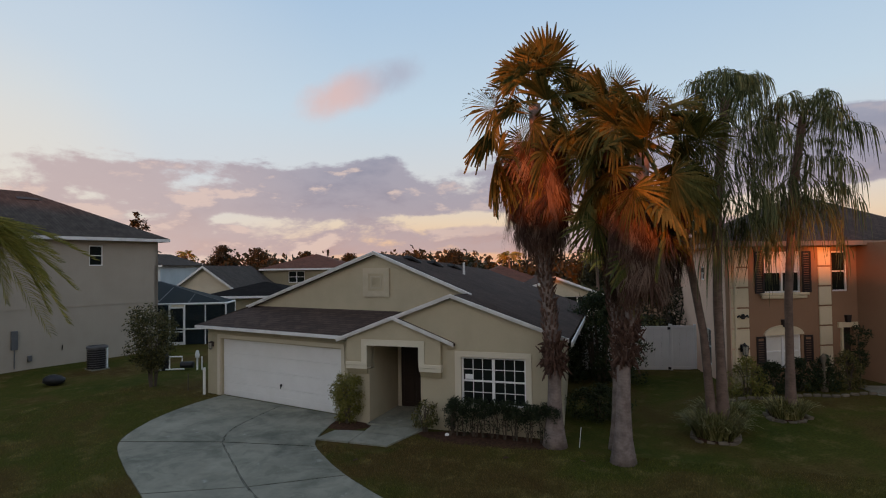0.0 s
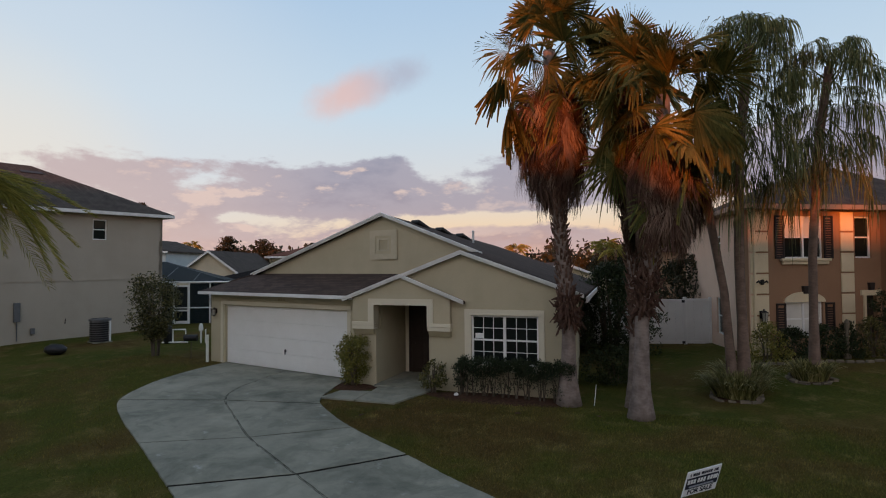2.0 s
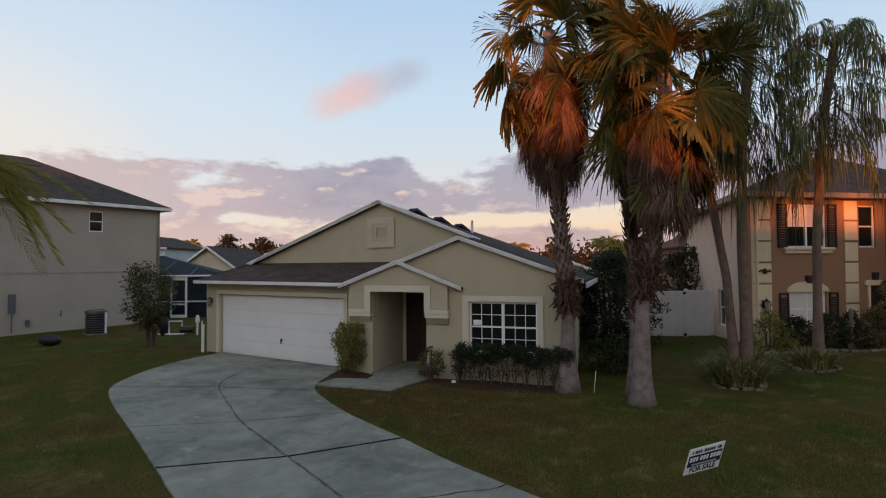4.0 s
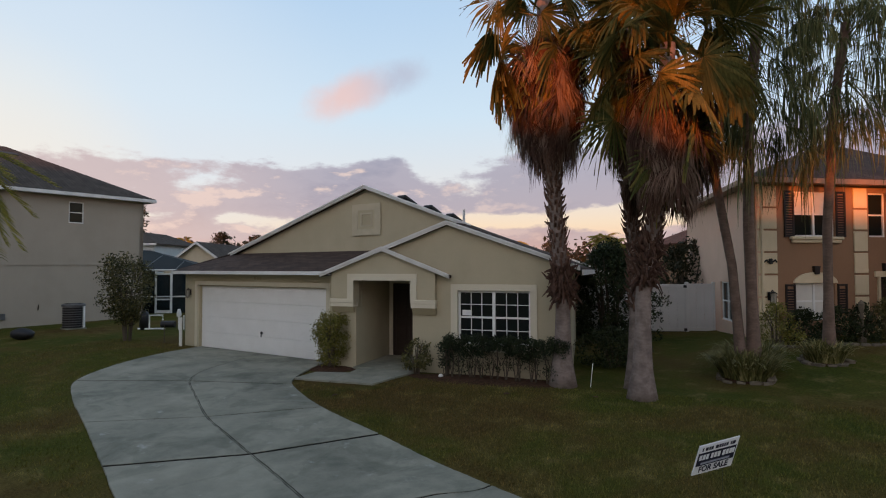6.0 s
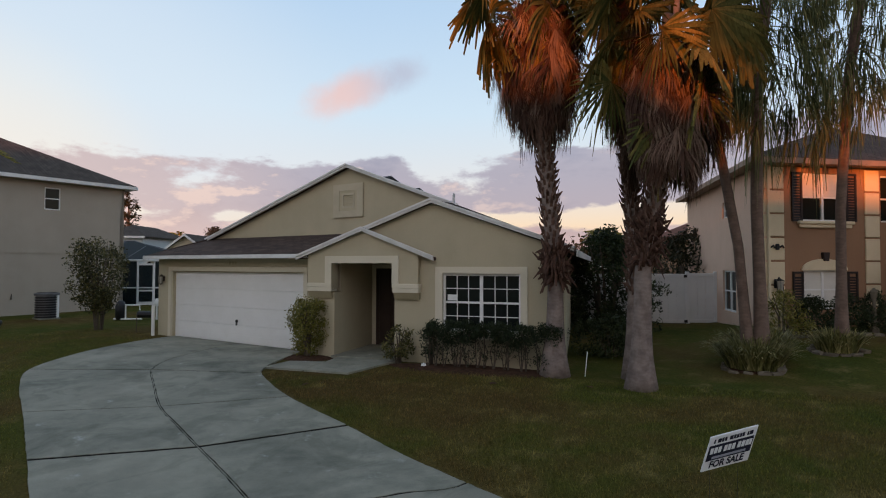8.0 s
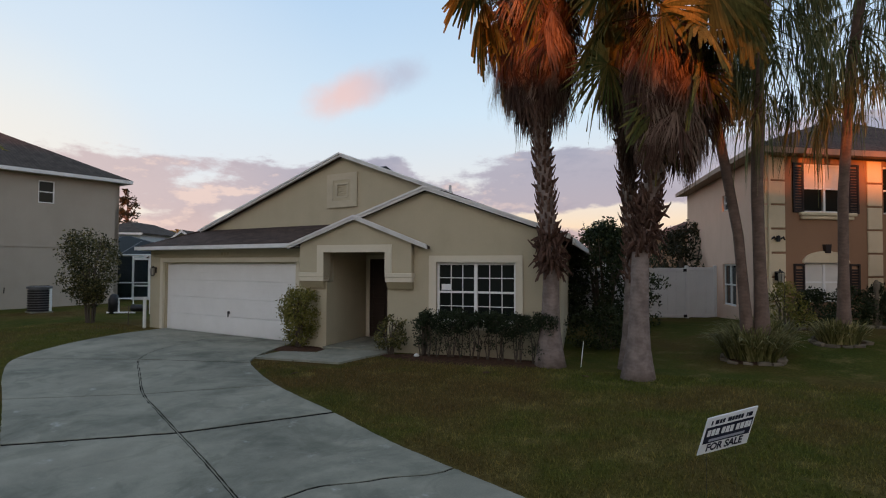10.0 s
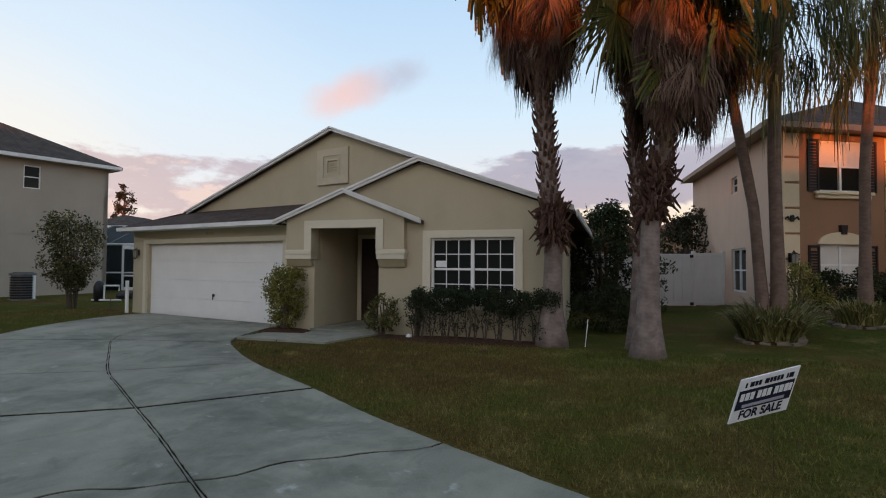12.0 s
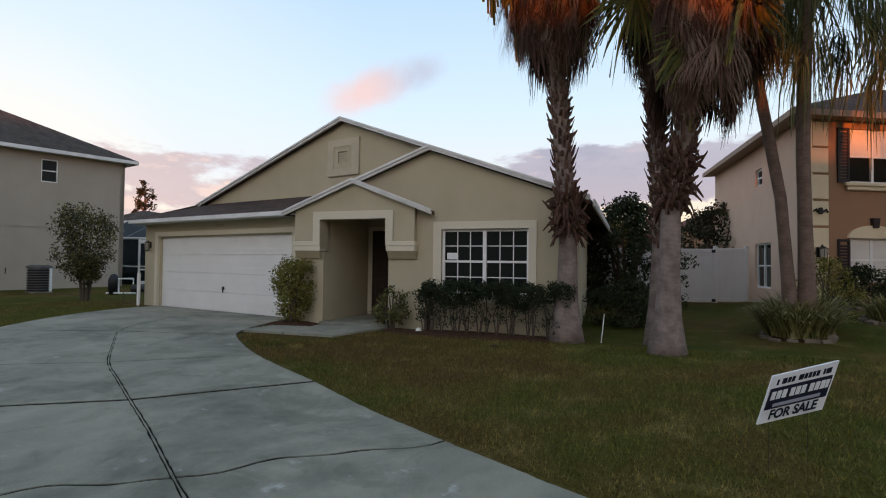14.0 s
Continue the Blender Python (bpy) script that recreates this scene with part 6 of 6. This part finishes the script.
# woods and trees on the skyline
def far_tree(x, y, h, r, seed, label="dark tree on the skyline", bare=0.25, per=60, n=60, leaf=0.42):
    rng = np.random.RandomState(seed)
    t = thing("tree", label, "tree", "trees on the skyline", m=pose(x, y, 0))
    b = tube(BM(), [(0, 0, -0.2), (0.1, 0, h * 0.5), (0, 0.1, h * 0.9)], [0.03 * h, 0.02 * h, 0.006 * h], 6)
    for k in range(6):
        a = k * 2.4 + seed
        tube(b, [(0, 0, h * (0.35 + 0.08 * k)), (r * 0.7 * math.cos(a), r * 0.7 * math.sin(a), h * (0.5 + 0.07 * k))], [0.012 * h, 0.004 * h], 5)
    part("trunk", b, TWIG, t)

    def place():
        a, q = rng.uniform(0, 2 * math.pi), math.sqrt(rng.uniform(0, 1))
        z = rng.uniform(bare, 1)
        w = math.sin(math.pi * min(1, 0.25 + 0.7 * (z - bare) / (1 - bare)))
        return (r * q * w * math.cos(a), r * q * w * math.sin(a), h * z)
    v, f = leaves(rng, clumps(rng, n, per, r * 0.14, place), leaf)
    part("crown", mesh_of("crown", v, f, FAR_TREE), FAR_TREE, t, kind="stuff")


def far_woods():
    """A long uneven belt of woods at the edge of the estate."""
    rng = np.random.RandomState(77)
    c = []
    for k in range(700):
        a = radians(rng.uniform(-35, 105))
        R = rng.uniform(95, 135)
        h = rng.uniform(5.4, 8.2) + 0.9 * math.sin(a * 23) + 0.7 * math.sin(a * 51)
        x, y = -R * math.sin(a), R * math.cos(a)
        g = rng.normal(size=(90, 3))
        g *= (rng.uniform(0.3, 1.0, 90) / np.linalg.norm(g, axis=1))[:, None]
        m = g * (2.6, 2.6, 0.5 * h) + (x, y, h * 0.48)
        c.append(m)
    c = np.concatenate(c)
    c[:, 2] = np.clip(c[:, 2], 0.1, None)
    v, f = leaves(rng, c, 0.95, 0.0, 0.7)
    ob = new("woods", mesh_of("woods", v, f, FAR_TREE))
    tagged(ob, "belt of dark woods on the horizon", "woods", kind="stuff")


far_woods()
far_tree(-89.0, 49.8, 13.3, 1.9, 1, "tall ragged pine on the skyline", 0.45, 40, 40, 0.45)
for k, (x, y, h, r) in enumerate([(-78, 57, 7.6, 3.0), (-73, 60, 7.0, 3.4), (-66, 64, 6.4, 2.8), (-61, 68, 6.4, 2.2), (-47, 77, 6.6, 3.0), (-52, 74, 6.2, 3.0), (-26, 88, 6.3, 3.2), (-20, 84, 6.6, 3.4), (-14, 75, 6.0, 3.0), (-8, 70, 5.8, 2.5)]):
    far_tree(x, y, h, r, 50 + k)


def far_palm(x, y, h, seed, size):
    rng = random.Random(seed)
    palm = thing("palm_tree", "distant palm on the skyline", "palm tree", "distant palms", m=pose(x, y, 0))
    part("trunk", tube(BM(), [(0, 0, -0.1), (0.1, 0, h * 0.5), (0, 0, h)], [0.22, 0.17, 0.13], 8), SLIM_TRUNK, palm)
    for k in range(18):
        ob = new("frond", FAR_FRONDS[k % 2])
        ob.parent = palm
        ob.matrix_local = leaf_pose(Vector((0, 0, h)), k * 137.5, rng.uniform(-20, 60), 0, size * rng.uniform(0.8, 1.1))


FAR_FRONDS = [feather_mesh(800 + k, 2.4, 0.9) for k in range(2)]
for k, (x, y, h, s) in enumerate([(-82.5, 54.0, 6.6, 0.9), (-38.0, 78.5, 5.6, 1.1), (-17.5, 56.0, 4.9, 0.85), (-15.6, 53.0, 4.6, 0.8)]):
    far_palm(x, y, h, 900 + k, s)


# small things on the lawn
for x, y in ((-8.02, 12.68),):
    b = tube(BM(), [(0, 0, -0.04), (0, 0, 0.03), (0, 0, 0.08), (0, 0, 0.10)], [0.05, 0.065, 0.05, 0.01], 12)
    ob = part("garden_light", b, WHITE, smooth=True)
    ob.matrix_world = pose(x, y, zg(x, y))
    tagged(ob, "small white garden light at the edge of the mulch", "garden light")
for x, y in ((-5.95, 11.95), (-4.35, 12.6), (-9.0, 10.2), (1.7, 15.2)):
    b = prism(BM(), [(-0.09, -0.03, 0.02), (0.0, -0.05, 0.03), (0.1, 0.0, 0.02), (0.02, 0.05, 0.035), (-0.06, 0.035, 0.03)], (0, 0, 0.006))
    ob = part("fallen_leaf", b, DEAD)
    ob.matrix_world = pose(x, y, zg(x, y), 4, 3, x * 50)
    tagged(ob, "curled pale fallen leaf on the lawn", "leaf")


def grass(name, x0, x1, y0, y1, n, seed, keep):
    """Short uneven blades over a stretch of lawn."""
    rng = np.random.RandomState(seed)
    x, y = rng.uniform(x0, x1, n), rng.uniform(y0, y1, n)
    ok = np.array([keep(a, b_) for a, b_ in zip(x, y)])
    x, y = x[ok], y[ok]
    m = len(x)
    z = np.array([zg(a, b_) for a, b_ in zip(x, y)])
    a = rng.uniform(0, 2 * math.pi, m)
    h, w = rng.uniform(0.02, 0.055, m), rng.uniform(0.004, 0.009, m)
    lean = rng.uniform(-0.03, 0.03, (2, m))
    p0 = np.stack([x - w * np.cos(a), y - w * np.sin(a), z - 0.005], 1)
    p1 = np.stack([x + w * np.cos(a), y + w * np.sin(a), z - 0.005], 1)
    p2 = np.stack([x + lean[0], y + lean[1], z + h], 1)
    v = np.stack([p0, p1, p2], 1).reshape(-1, 3)
    ob = new(name, mesh_of(name, v.tolist(), np.arange(3 * m).reshape(-1, 3).tolist(), GRASS))
    tagged(ob, "short dry lawn grass", "grass", kind="stuff")


EDGE_R = [station(s / 4)[2] for s in range(0, 57)]
EDGE_L = [station(s / 4)[0] for s in range(0, 57)]


def side_of(edge, x, y):
    """Positive east of a drive edge."""
    k = min(range(len(edge) - 1), key=lambda i: (edge[i].x - x) ** 2 + (edge[i].y - y) ** 2)
    d_ = edge[k + 1] - edge[k]
    return -(d_.x * (y - edge[k].y) - d_.y * (x - edge[k].x)) * -1


def east_lawn(x, y):
    return side_of(EDGE_R, x, y) > 0.03 and y < 12.4 + 0.23 * (x + 8.0) and not (-11.2 < x < -8.8 and y > 10.75)


def west_lawn(x, y):
    return side_of(EDGE_L, x, y) < -0.03


grass("grass", -10.5, 2.5, 6.5, 15.0, 150000, 61, east_lawn)
grass("grass", -22.0, -6.0, 5.0, 12.8, 60000, 62, west_lawn)


# unseen trees added behind the viewer, which break the last sun into patches
for k, (x, y, h, r, low, n) in enumerate([(8.45, -15.0, 13.0, 1.9, 0.57, 170), (11.9, -15.3, 13.0, 2.1, 0.63, 170), (15.8, -15.5, 12.6, 2.3, 0.58, 190), (19.4, -15.5, 12.6, 2.5, 0.54, 160), (4.6, -14.0, 12.5, 1.3, 0.66, 30)]):
    far_tree(x, y, h, r, 150 + k, "unseen loose tree added across the road to break up the sun", low, 70, n, 0.26)
